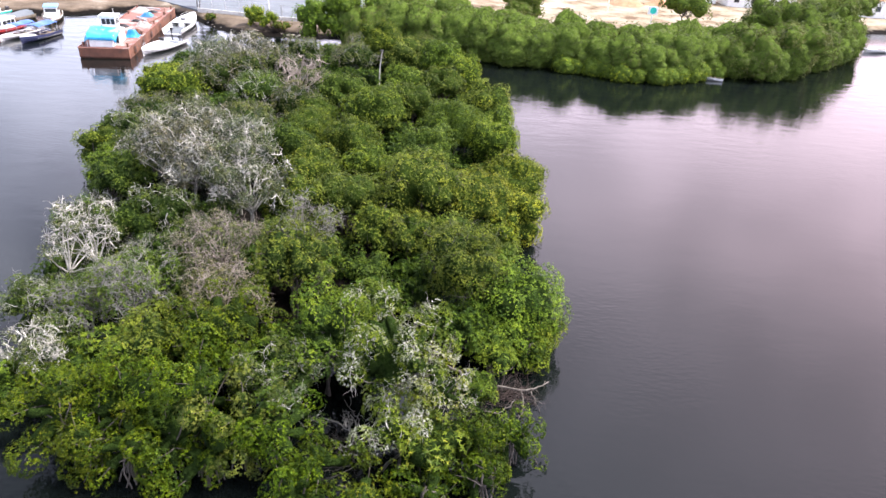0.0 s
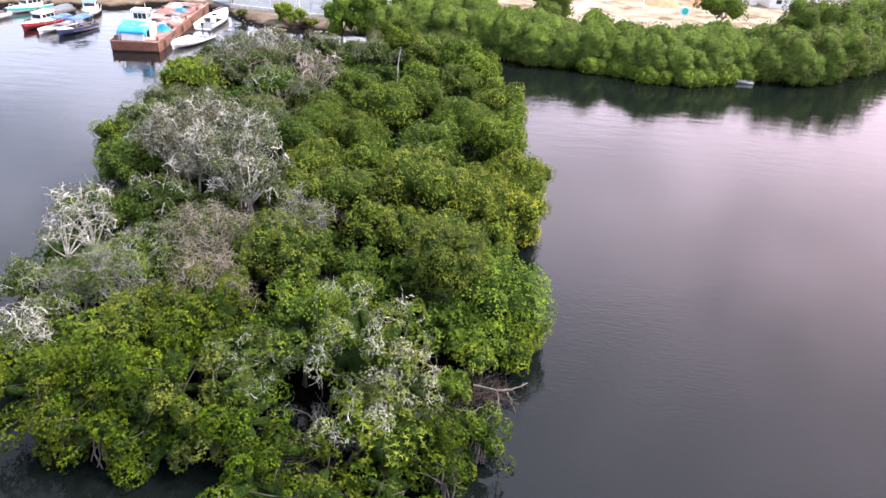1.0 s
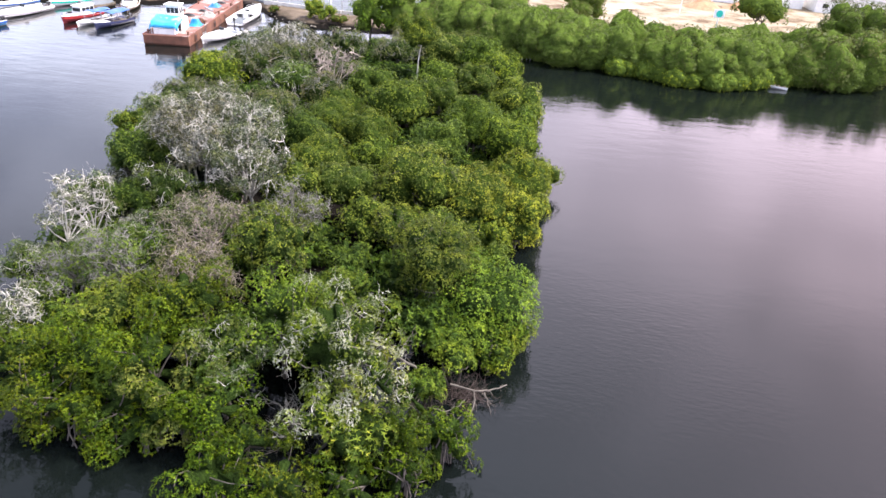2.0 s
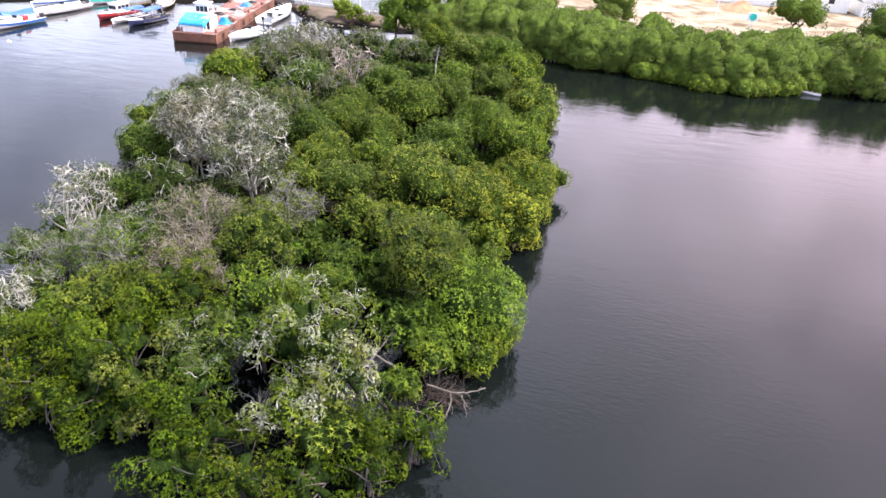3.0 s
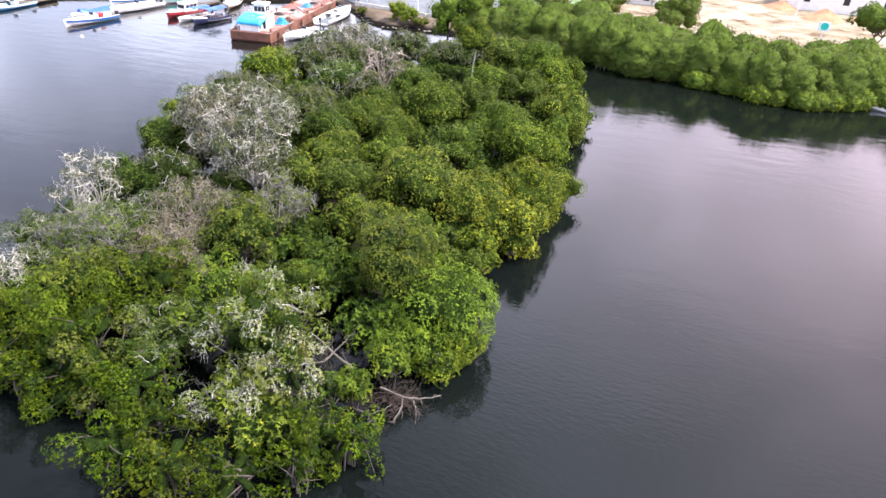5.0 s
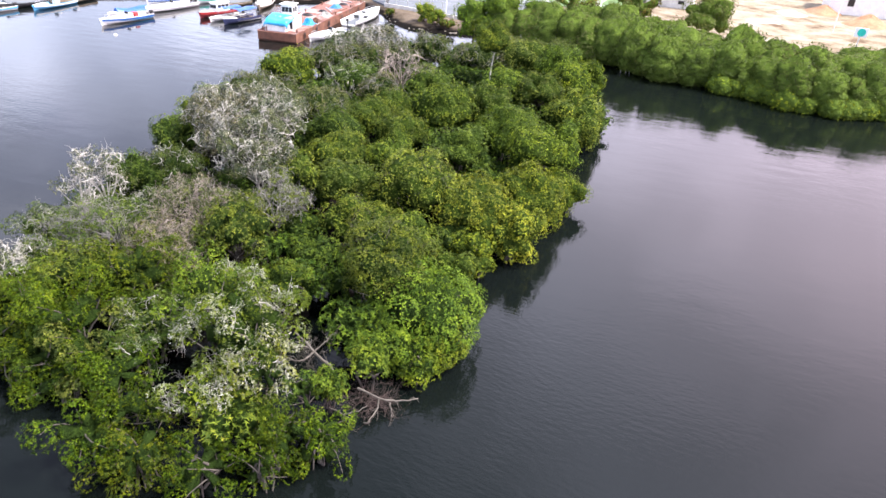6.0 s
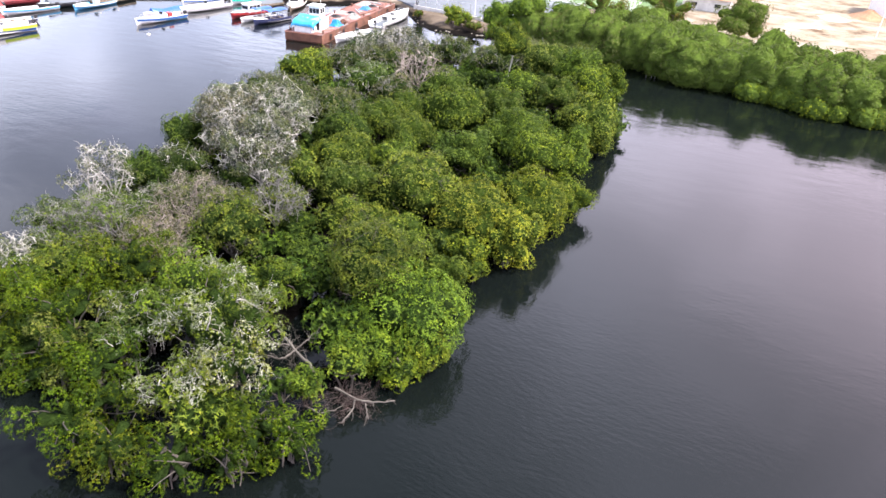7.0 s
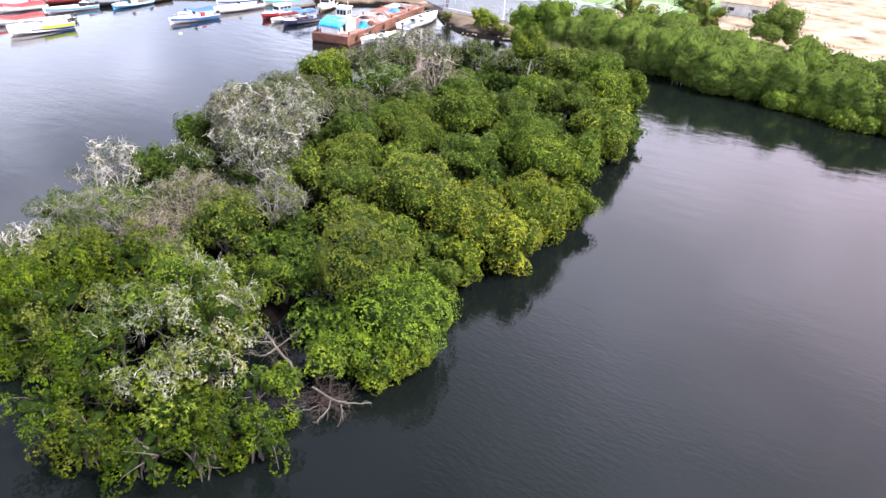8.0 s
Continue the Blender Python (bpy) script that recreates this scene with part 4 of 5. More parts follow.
# ---- boats ----
def loft(sections):
    """A skin over cross sections (each a list of points), open at the sides, closed at both ends."""
    sec = np.array(sections, float)
    n, k, _ = sec.shape
    i = (np.arange(n - 1)[:, None] * k + np.arange(k - 1)[None]).ravel()
    bm = bmesh.new()
    vs = [bm.verts.new(p) for p in sec.reshape(-1, 3)]
    for a in i:
        quad = [vs[a], vs[a + 1], vs[a + k + 1], vs[a + k]]
        bm.faces.new(quad)
    for r in (0, n - 1):
        bm.faces.new([vs[r * k + j] for j in range(k)])
    bmesh.ops.remove_doubles(bm, verts=bm.verts, dist=0.002)
    return bm


def half_beam(s, W, flare=1.0):
    return W / 2 * flare * (0.86 + 0.14 * min(1, s / 0.35)) * (1 - max(0.0, (s - 0.42) / 0.58) ** 2.3) + 0.03


def sheer(s, h):
    return h * (0.82 + 0.55 * max(0.0, s - 0.25) ** 1.6)


def hull_bm(L, W, h, floor):
    """Open hull, stern at y = 0 and bow at y = L: outer skin, gunwale, inner skin and floor."""
    secs = []
    for s in np.linspace(0, 1, 15):
        y, b, z = s * L, half_beam(s, W), sheer(s, h)
        keel = -0.22 + 0.30 * max(0.0, s - 0.7) ** 2 * 11 * h * 0.35
        c = b * (0.80 - 0.25 * s)
        zc = min(0.05 + 0.25 * s * s, z - 0.1)
        fi = max(b - 0.09, 0.01)
        fl = min(floor + 0.3 * max(0, s - 0.6), z - 0.05)
        rake = 0.10 * L * max(0, s - 0.75) * (1 - 0.0)
        secs.append([(fi * 0.9, y, fl), (fi, y + rake, z), (b, y + rake, z + 0.03), (b * 0.97, y + rake * 0.6, (z + zc) / 2), (c, y, zc), (0, y, keel),
                     (-c, y, zc), (-b * 0.97, y + rake * 0.6, (z + zc) / 2), (-b, y + rake, z + 0.03), (-fi, y + rake, z), (-fi * 0.9, y, fl), (fi * 0.9, y, fl)])
    return loft(secs)


def band_bm(L, W, h, lo, hi, s0=0.0, s1=0.97, side=1):
    """A painted strake along one side, a finger proud of the hull."""
    secs = []
    for s in np.linspace(s0, s1, 12):
        y, b, z = s * L, half_beam(s, W) + 0.015, sheer(s, h)
        zc = min(0.05 + 0.25 * s * s, z - 0.1)
        rake = 0.10 * L * max(0, s - 0.75)
        c = b * (0.80 - 0.25 * s)
        a0, a1 = (zc + (z - zc) * f for f in (lo, hi))
        x0, x1 = (c + (0.97 * b - c) * f / 0.5 if f < 0.5 else 0.97 * b + 0.03 * b * (f - 0.5) / 0.5 for f in (lo, hi))
        lo_r, hi_r = (1.2 * f if f < 0.5 else 0.6 + 0.8 * (f - 0.5) for f in (lo, hi))
        secs.append([(side * (x0 - 0.03), y + rake * lo_r, a0), (side * (x0 + 0.025), y + rake * lo_r, a0), (side * (x1 + 0.025), y + rake * hi_r, a1), (side * (x1 - 0.03), y + rake * hi_r, a1)])
    return loft(secs)


def outboard(parent, y, z, big=1.0):
    bm = bmesh.new()
    box(bm, (-0.2 * big, y - 0.55 * big, z), (0.2 * big, y, z + 0.45 * big), 0.07)
    motor = part("outboard_motor", bm, BLACK, parent)
    bm = bmesh.new()
    box(bm, (-0.07, y - 0.35 * big, -0.45), (0.07, y - 0.15 * big, z + 0.02), 0.02)
    part("motor_leg", bm, BLACK, motor)


def canopy(parent, L, W, y0, y1, z, mat, label):
    secs = []
    for y in np.linspace(y0, y1, 7):
        sag = 0.05 * math.sin((y - y0) * 2.3)
        row = [(x * W / 2, y, z + 0.22 * (1 - x * x) + sag) for x in np.linspace(-1, 1, 9)]
        secs.append(row + [(x * W / 2, y, zz - 0.04) for (x, zz) in ((p[0] * 2 / W, p[2]) for p in row[::-1])] + [row[0]])
    part("canopy", loft(secs), mat, parent, label)
    for sx in (-1, 1):
        for y in (y0 + 0.15, y1 - 0.15):
            part("canopy_post", rod(bmesh.new(), (sx * W * 0.46, y, 0.55), (sx * W * 0.46, y, z + 0.02), 0.028), STEEL, parent)


def cabin(parent, y0, y1, W, z0, h, mat, roof_mat, windows=3):
    bm = bmesh.new()
    lo, hi = W / 2, W / 2 * 0.9
    v = [bm.verts.new(p) for p in ((-lo, y0, z0), (lo, y0, z0), (lo, y1, z0), (-lo, y1, z0),
                                   (-hi, y0 + 0.1, z0 + h), (hi, y0 + 0.1, z0 + h), (hi, y1 - 0.35, z0 + h), (-hi, y1 - 0.35, z0 + h))]
    for f in ((0, 1, 2, 3), (4, 5, 6, 7), (0, 1, 5, 4), (1, 2, 6, 5), (2, 3, 7, 6), (3, 0, 4, 7)):
        bm.faces.new([v[i] for i in f])
    bmesh.ops.bevel(bm, geom=list(bm.edges), offset=0.05, segments=2, affect="EDGES")
    house = part("cabin", bm, mat, parent)
    bm = bmesh.new()
    box(bm, (-hi - 0.12, y0 - 0.05, z0 + h), (hi + 0.12, y1 - 0.15, z0 + h + 0.09), 0.03)
    part("cabin_roof", bm, roof_mat, house)
    step = (y1 - 0.45 - y0 - 0.15) / windows
    for sx in (-1, 1):
        for i in range(windows):
            a = y0 + 0.2 + i * step
            bm = bmesh.new()
            xm = (lo + (hi - lo) * 0.68)
            box(bm, (sx * xm - 0.03, a + 0.06, z0 + h * 0.50), (sx * xm + 0.03, a + step - 0.06, z0 + h * 0.85), 0.01)
            part("window_pane", bm, GLASS, house)
    bm = bmesh.new()
    box(bm, (-hi + 0.15, y1 - 0.24, z0 + h * 0.5), (hi - 0.15, y1 - 0.15, z0 + h * 0.85), 0.01)
    part("windscreen", bm, GLASS, house)
    for sx in (-1, 1):
        bm = bmesh.new()
        box(bm, (sx * hi * 0.5 - 0.25, y0 - 0.0, z0 + h * 0.5), (sx * hi * 0.5 + 0.25, y0 + 0.08, z0 + h * 0.85), 0.01)
        part("window_pane", bm, GLASS, house)


def boat(place, heading, L, W, label, hull_mat=GELCOAT, band=None, h=0.75, kind="open", top=None, second=None, motors=1, decked=False, floor=0.22, extra=None, band_to=0.97):
    """A small craft; heading: degrees from +y, to the left, in which the bow points."""
    c = Matrix.Rotation(radians(heading), 3, "Z") @ Vector((0, L / 2, 0))
    ob = thing("motorboat", (place[0] - c.x, place[1] - c.y, place[2] if len(place) > 2 else 0.0), heading, label, "boat", "moored boats")
    part("hull", hull_bm(L, W, h, floor), hull_mat, ob)
    if band:
        for sx in (-1, 1):
            part("strake", band_bm(L, W, h, 0.45, 0.86, 0.0, band_to, side=sx), band, ob)
    if second:
        for sx in (-1, 1):
            part("hull_stripe", band_bm(L, W, h, 0.08, 0.40, 0.02, 0.7, side=sx), second, ob)
    # foredeck
    secs = []
    for s in np.linspace(0.40 if decked else 0.70, 0.985, 7):
        b, z, rake = half_beam(s, W), sheer(s, h), 0.10 * L * max(0, s - 0.75)
        secs.append([(x * b * 0.98, s * L + rake, z + 0.035 + 0.10 * (1 - x * x) * min(1, b)) for x in (-1, -0.5, 0, 0.5, 1)] +
                    [(x * b * 0.98, s * L + rake, z - 0.02) for x in (1, 0.5, 0, -0.5, -1)])
    part("foredeck", loft(secs), hull_mat if hull_mat is GELCOAT else WHITE, ob)
    if kind in ("open", "canopy", "console"):
        secs = []
        for f in np.linspace(0.04, 0.68 if not decked else 0.38, 7):
            b = (half_beam(f, W) - 0.09) * 0.86
            fl = floor + 0.3 * max(0, f - 0.6) + 0.012
            secs.append([(-b, f * L, fl), (b, f * L, fl), (b, f * L, fl + 0.03), (-b, f * L, fl + 0.03), (-b, f * L, fl)])
        part("floorboards", loft(secs), ASPHALT if hull_mat is GELCOAT else WOOD, ob, "grey worn floorboards")
    if kind in ("open", "canopy"):
        for f in (0.16, 0.36, 0.55):
            if decked and f > 0.37:
                continue
            bm = bmesh.new()
            b = half_beam(f, W) - 0.12
            box(bm, (-b, f * L - 0.2, floor + 0.22), (b, f * L + 0.2, floor + 0.30), 0.02)
            part("bench", bm, WOOD if not decked else WHITE, ob)
    if kind == "canopy":
        canopy(ob, L, W * 0.95, 0.12 * L, 0.66 * L, h + 1.15, top, "blue fabric canopy")
        for sx in (-1, 1):
            part("side_rail", rod(bmesh.new(), (sx * W * 0.46, 0.12 * L, h + 0.35), (sx * W * 0.46, 0.66 * L, h + 0.35), 0.02), STEEL, ob)
    if kind == "cabin":
        cabin(ob, 0.22 * L, 0.62 * L, W * 0.72, sheer(0.4, h) - 0.25, 1.55, WHITE, top or WHITE)
    if kind == "console":
        bm = bmesh.new()
        box(bm, (-0.42, 0.38 * L, floor), (0.42, 0.48 * L, floor + 1.0), 0.08)
        part("console", bm, WHITE, ob)
        bm = bmesh.new()
        box(bm, (-0.40, 0.475 * L, floor + 0.95), (0.40, 0.49 * L, floor + 1.35), 0.02)
        part("windscreen", bm, GLASS, ob)
    if kind == "covered":
        secs = []
        for s in np.linspace(0.03, 0.82, 9):
            b, z = half_beam(s, W) * 1.02, sheer(s, h) + 0.06
            ridge = 0.55 + 0.12 * math.sin(9 * s)
            secs.append([(x * b, s * L, z + ridge * (1 - abs(x) ** 1.4) - 0.12 * (abs(x) > 0.99)) for x in (-1, -0.7, -0.35, 0, 0.35, 0.7, 1)] +
                        [(x * b, s * L, z - 0.15) for x in (1, -1)])
        part("boat_cover", loft(secs), top, ob)
    for i in range(motors):
        outboard(ob, -0.02, sheer(0, h) - 0.05)
        break
    if extra:
        bm = bmesh.new()
        box(bm, (-0.5, 0.28 * L, floor + 0.1), (0.5, 0.36 * L, floor + 1.05), 0.08)
        part("locker", bm, extra, ob)
    # bow rail and cleat
    bow = [(sx * half_beam(s, W) * 0.9, s * L, sheer(s, h) + 0.38) for sx, s in ((-1, 0.72), (-1, 0.88), (1, 0.88), (1, 0.72))]
    if kind in ("cabin", "console"):
        bm = bmesh.new()
        for a, b in zip(bow, bow[1:]):
            rod(bm, a, b, 0.022, sides=6)
        for x, y, z in bow:
            rod(bm, (x, y, z - 0.4), (x, y, z), 0.018, sides=6)
        part("bow_rail", bm, STEEL, ob)
    return ob


def moor_boats():
    boat((-84.3, 65.3), 176, 9.5, 2.7, "white speedboat with lime and navy stripes, moored", GELCOAT, LIMEP, 1.35, "console", second=BLUE, decked=True, band_to=0.55)
    boat((-92.5, 66.0), 172, 9.0, 2.6, "white motorboat under red covers, moored", GELCOAT, None, 0.8, "covered", RED)
    boat((-89.5, 69.5), 175, 8.5, 2.4, "white open boat with a navy rim, moored", GELCOAT, NAVY, 0.75, "open")
    boat((-96.2, 77.8), 178, 9.5, 2.5, "white boat with a broad light blue strake, moored", GELCOAT, SKYBLUE, 0.85, "open")
    boat((-93.2, 88.0), 188, 9.0, 2.4, "turquoise and white wooden boat, moored", SKYBLUE, GELCOAT, 0.8, "console")
    boat((-102.0, 72.0), 178, 9.0, 2.5, "white motorboat under a red cover, moored", GELCOAT, None, 0.8, "covered", RED)
    boat((-74.9, 86.8), 176, 9.6, 2.4, "white open boat with blue strakes and red locker", GELCOAT, BLUE, 0.9, "console", extra=RED, second=SKYBLUE)
    boat((-78.6, 91.0), 172, 8.0, 2.2, "white boat under a blue sheet, moored", GELCOAT, None, 0.7, "covered", BLUE)
    boat((-77.0, 99.2), 176, 11.0, 3.0, "large plain white motorboat with a closed deck", GELCOAT, None, 1.0, "console", decked=True)
    boat((-67.4, 100.2), 178, 8.6, 2.5, "dark red boat with a white cabin, moored", DARKRED, RED, 0.9, "cabin", WHITE)
    boat((-64.0, 98.6), 175, 7.6, 2.0, "white open boat with a blue canopy, moored", GELCOAT, None, 0.65, "canopy", BLUE)
    boat((-60.7, 98.4), 176, 8.2, 2.4, "navy and white boat under a blue canopy", NAVY, None, 0.85, "canopy", BLUE, second=GELCOAT)
    boat((-66.6, 112.6), 206, 9.4, 3.0, "wooden cabin boat with a grey-blue roof", WOOD, WHITE, 0.9, "cabin", SKYBLUE)
    boat((-71.0, 108.5), 172, 8.5, 2.6, "wooden boat under a grey cover near the beach", WOOD, None, 0.9, "covered", ASPHALT)
    boat((-76.5, 110.5), 168, 8.5, 2.6, "white cabin boat with a green strake", GELCOAT, TEAL, 0.9, "cabin", WHITE)
    boat((-82.5, 104.0), 172, 9.0, 2.5, "white open motorboat moored off the beach", GELCOAT, BLUE, 0.8, "console")
    boat((-42.0, 97.4), 171, 9.6, 3.4, "white skiff with its smooth bow beside the barge", GELCOAT, None, 0.8, "console", decked=True)
    boat((-44.8, 113.6), 6, 14.0, 3.5, "large white motorboat with a closed foredeck", GELCOAT, None, 1.15, "console", decked=True)
    boat((-97.0, 84.6), 178, 9.0, 2.6, "black-hulled open boat with a grey cover", BLACK, None, 0.9, "covered", ASPHALT)
    boat((-104.5, 80.0), 176, 9.0, 2.6, "dark red wooden boat with a maroon cover", DARKRED, None, 0.9, "covered", DARKRED)
    boat((-94.5, 92.8), 182, 9.4, 2.6, "dark weathered wooden boat, moored", BLACK, WOOD, 0.9, "console")
    boat((42.0, 102.4), 78, 3.4, 1.4, "small white dinghy lying under the far mangroves", GELCOAT, None, 0.5, "open", motors=0)
    boat((88.0, 137.0), 110, 7.5, 2.2, "white boat drawn up on the beach", GELCOAT, None, 0.7, "open")


moor_boats()


# ---- the barge ----
def build_barge():
    L, W, H = 33.5, 6.4, 1.4
    turn = 11.0
    ob = thing("work_barge", (-46.6, 89.4, 0), turn, "rusty steel work barge with a wheelhouse and blue tarpaulin", "barge")
    secs = []
    for y, k in ((0, 0.25), (0.9, -0.7), (L - 1.2, -0.7), (L, 0.25)):
        secs.append([(-W / 2, y, k), (W / 2, y, k), (W / 2, y, H), (-W / 2, y, H), (-W / 2, y, k)])
    hull = part("hull", loft(secs), RUST_DARK, ob, "rust-streaked dark steel hull")
    rng = random.Random(5)
    for i in range(12):
        for j in range(3):
            bm = bmesh.new()
            x0, y0 = -W / 2 + 0.12 + j * (W - 0.24) / 3, 0.15 + i * (L - 0.3) / 12
            dz = rng.uniform(0, 0.012)
            box(bm, (x0 + 0.01, y0 + 0.01, H + 0.002), (x0 + (W - 0.24) / 3 - 0.01, y0 + (L - 0.3) / 12 - 0.01, H + 0.02 + dz))
            part("deck_plate", bm, RUST, ob)
    for sx in (-1, 1):
        bm = bmesh.new()
        box(bm, (sx * W / 2 - 0.08, 0.0, H), (sx * W / 2 + 0.05, L, H + 0.14), 0.03)
        part("rubbing_strake", bm, RUST, ob)
        for y in (1.2, 9.5, 18.0, 26.0, 32.0):
            bm = bmesh.new()
            rod(bm, (sx * (W / 2 - 0.35), y, H), (sx * (W / 2 - 0.35), y, H + 0.5), 0.13, sides=10)
            rod(bm, (sx * (W / 2 - 0.35), y, H + 0.46), (sx * (W / 2 - 0.35), y, H + 0.54), 0.19, sides=10)
            part("mooring_bitt", bm, RUST_DARK, ob)
        for y in (3.0, 8.0, 13.5, 20.0, 29.0):
            bm = bmesh.new()
            tyre = bmesh.ops.create_circle(bm, cap_ends=False, radius=0.12, segments=8, matrix=Matrix.Translation((0, 0.33, 0)) @ Matrix.Rotation(radians(90), 4, "Y"))
            bmesh.ops.spin(bm, geom=list(bm.verts) + list(bm.edges), cent=(0, 0, 0), axis=(1, 0, 0), angle=2 * math.pi, steps=16)
            bmesh.ops.remove_doubles(bm, verts=bm.verts, dist=0.001)
            bmesh.ops.translate(bm, verts=bm.verts, vec=(sx * (W / 2 + 0.15), y, 0.75))
            part("tyre_fender", bm, BLACK, ob)
    # wheelhouse: two storeys of white painted steel
    bm = bmesh.new()
    box(bm, (-1.2, 3.2, H), (1.4, 6.4, H + 1.7), 0.06)
    house = part("deckhouse", bm, WHITE, ob)
    bm = bmesh.new()
    box(bm, (-0.95, 4.2, H + 1.7), (0.95, 6.0, H + 3.5), 0.08)
    wheel = part("wheelhouse", bm, WHITE, ob)
    bm = bmesh.new()
    box(bm, (-1.15, 3.9, H + 3.5), (1.15, 6.2, H + 3.62), 0.04)
    part("wheelhouse_roof", bm, WHITE, wheel)
    for i in range(3):
        bm = bmesh.new()
        box(bm, (-0.85 + i * 0.59, 4.17, H + 2.4), (-0.33 + i * 0.59, 4.23, H + 3.15), 0.02)
        part("window_pane", bm, GLASS, wheel)
    for sx in (-1, 1):
        for i in range(2):
            bm = bmesh.new()
            box(bm, (sx * 0.95 - 0.03, 4.4 + i * 0.78, H + 2.4), (sx * 0.95 + 0.03, 5.0 + i * 0.78, H + 3.15), 0.02)
            part("window_pane", bm, GLASS, wheel)
    bm = bmesh.new()
    box(bm, (0.75, 3.16, H + 0.1), (1.3, 3.22, H + 1.55), 0.02)
    part("doorway", bm, BLACK, house)
    part("mast", rod(bmesh.new(), (0.5, 5.6, H + 3.6), (0.5, 5.6, H + 4.3), 0.03), WHITE, wheel)
    for sx in (-1, 1):
        for y in (0.7, 3.0):
            part("tarpaulin_post", rod(bmesh.new(), (sx * 1.75 - 0.4, y, H), (sx * 1.75 - 0.4, y, H + 1.65), 0.05), STEEL, ob)
    bm = bmesh.new()
    box(bm, (-1.9, 0.7, H), (1.1, 2.6, H + 0.9), 0.1)
    part("deck_locker", bm, WHITE, ob, "white painted deck locker")
    # tarpaulin, sagging between its frame's bars
    nx, ny = 15, 11
    v = []
    for j in range(ny):
        for i in range(nx):
            u, w = i / (nx - 1), j / (ny - 1)
            edge = max(0.0, abs(u - 0.5) * 2 - 0.86) / 0.14
            front = max(0.0, 0.12 - w) / 0.12
            z = H + 1.62 + 0.65 * w - 0.12 * math.sin(math.pi * u) ** 2 * math.sin(math.pi * w) - 0.55 * edge - 0.6 * front + 0.06 * math.sin(7 * u + 3 * w) * math.sin(5 * w)
            v.append((-2.45 + 4.1 * u, 0.45 + 2.9 * w + 0.1 * math.sin(6 * u), z))
    bm = bmesh.new()
    vs = [bm.verts.new(p) for p in v]
    for j in range(ny - 1):
        for i in range(nx - 1):
            bm.faces.new([vs[j * nx + i], vs[j * nx + i + 1], vs[(j + 1) * nx + i + 1], vs[(j + 1) * nx + i]])
    bmesh.ops.recalc_face_normals(bm, faces=bm.faces)
    bmesh.ops.solidify(bm, geom=list(bm.faces), thickness=0.03)
    tarp = part("tarpaulin", bm, TARP, ob, "faded bright blue tarpaulin")
    for f in tarp.data.polygons:
        f.use_smooth = True
    return turn


BARGE_TURN = build_barge()
BARGE_AT = pose(-46.6, 89.4, 1.43, 0, 0, BARGE_TURN)


def on_barge(x, y, z=0.0):
    return BARGE_AT @ Vector((x, y, z))


def hose_coil(x, y, r, label):
    ob = thing("hose_coil", on_barge(x, y, 0.0), 0, label, "hose", "coils on the barge")
    a = np.linspace(0, 6.28 * 3, 60)
    p = np.stack([np.cos(a) * (r - a * 0.02), np.sin(a) * (r - a * 0.02) * 0.8, 0.06 + 0.012 * a], 1)[None]
    v, q = tubes(p, np.full((1, 60), 0.06), 6)
    part("hose", mesh_of("hose", v, q, smooth=True), BLACK, ob)


def sheet_pile(x, y, w, d, h, mat, label, name="covered_pile", category="cargo"):
    """A heap under a thrown-over sheet, with sagging folds."""
    p = on_barge(x, y, 0)
    ob = thing(name, p, BARGE_TURN, label, category)
    n = 13
    rng = random.Random(int(x * 31 + y * 7))
    humps = [(rng.uniform(-0.5, 0.5), rng.uniform(-0.5, 0.5), rng.uniform(0.3, 0.6)) for _ in range(5)]
    bm = bmesh.new()
    vs = []
    for j in range(n):
        for i in range(n):
            u, w2 = i / (n - 1) * 2 - 1, j / (n - 1) * 2 - 1
            z = max(math.exp(-((u - a) ** 2 + (w2 - b) ** 2) / (c * c)) for a, b, c in humps)
            z *= (1 - max(abs(u), abs(w2)) ** 6)
            vs.append(bm.verts.new((u * w / 2, w2 * d / 2, 0.02 + h * z)))
    for j in range(n - 1):
        for i in range(n - 1):
            bm.faces.new([vs[j * n + i], vs[j * n + i + 1], vs[(j + 1) * n + i + 1], vs[(j + 1) * n + i]])
    bmesh.ops.solidify(bm, geom=list(bm.faces), thickness=0.02)
    part("sheet", bm, mat, ob)


sheet_pile(-2.0, 9.8, 2.6, 3.2, 1.3, TARP, "heap under a blue sheet on the rusty deck")
sheet_pile(1.9, 8.2, 1.9, 2.4, 1.0, TARP, "small heap under a faded blue sheet on deck")
sheet_pile(1.6, 16.5, 2.2, 1.8, 0.6, CONCRETE, "heap under a white sheet on the rusty deck")
sheet_pile(0.4, 24.5, 2.0, 2.4, 0.6, SKYBLUE, "heap under a light blue sheet on deck")
sheet_pile(-1.6, 29.0, 2.8, 2.4, 0.6, CONCRETE, "white covered cargo heap on the rusty deck")
sheet_pile(1.9, 11.0, 1.6, 2.6, 0.5, RUST_DARK, "low heap of rusty scrap on the deck", "scrap_heap", "scrap")
hose_coil(-1.2, 15.0, 1.0, "coil of dark hose on the barge deck")
hose_coil(-0.2, 19.5, 0.8, "coil of dark hose on the barge deck")
hose_coil(0.6, 28.0, 0.9, "coil of dark hose on the barge deck")
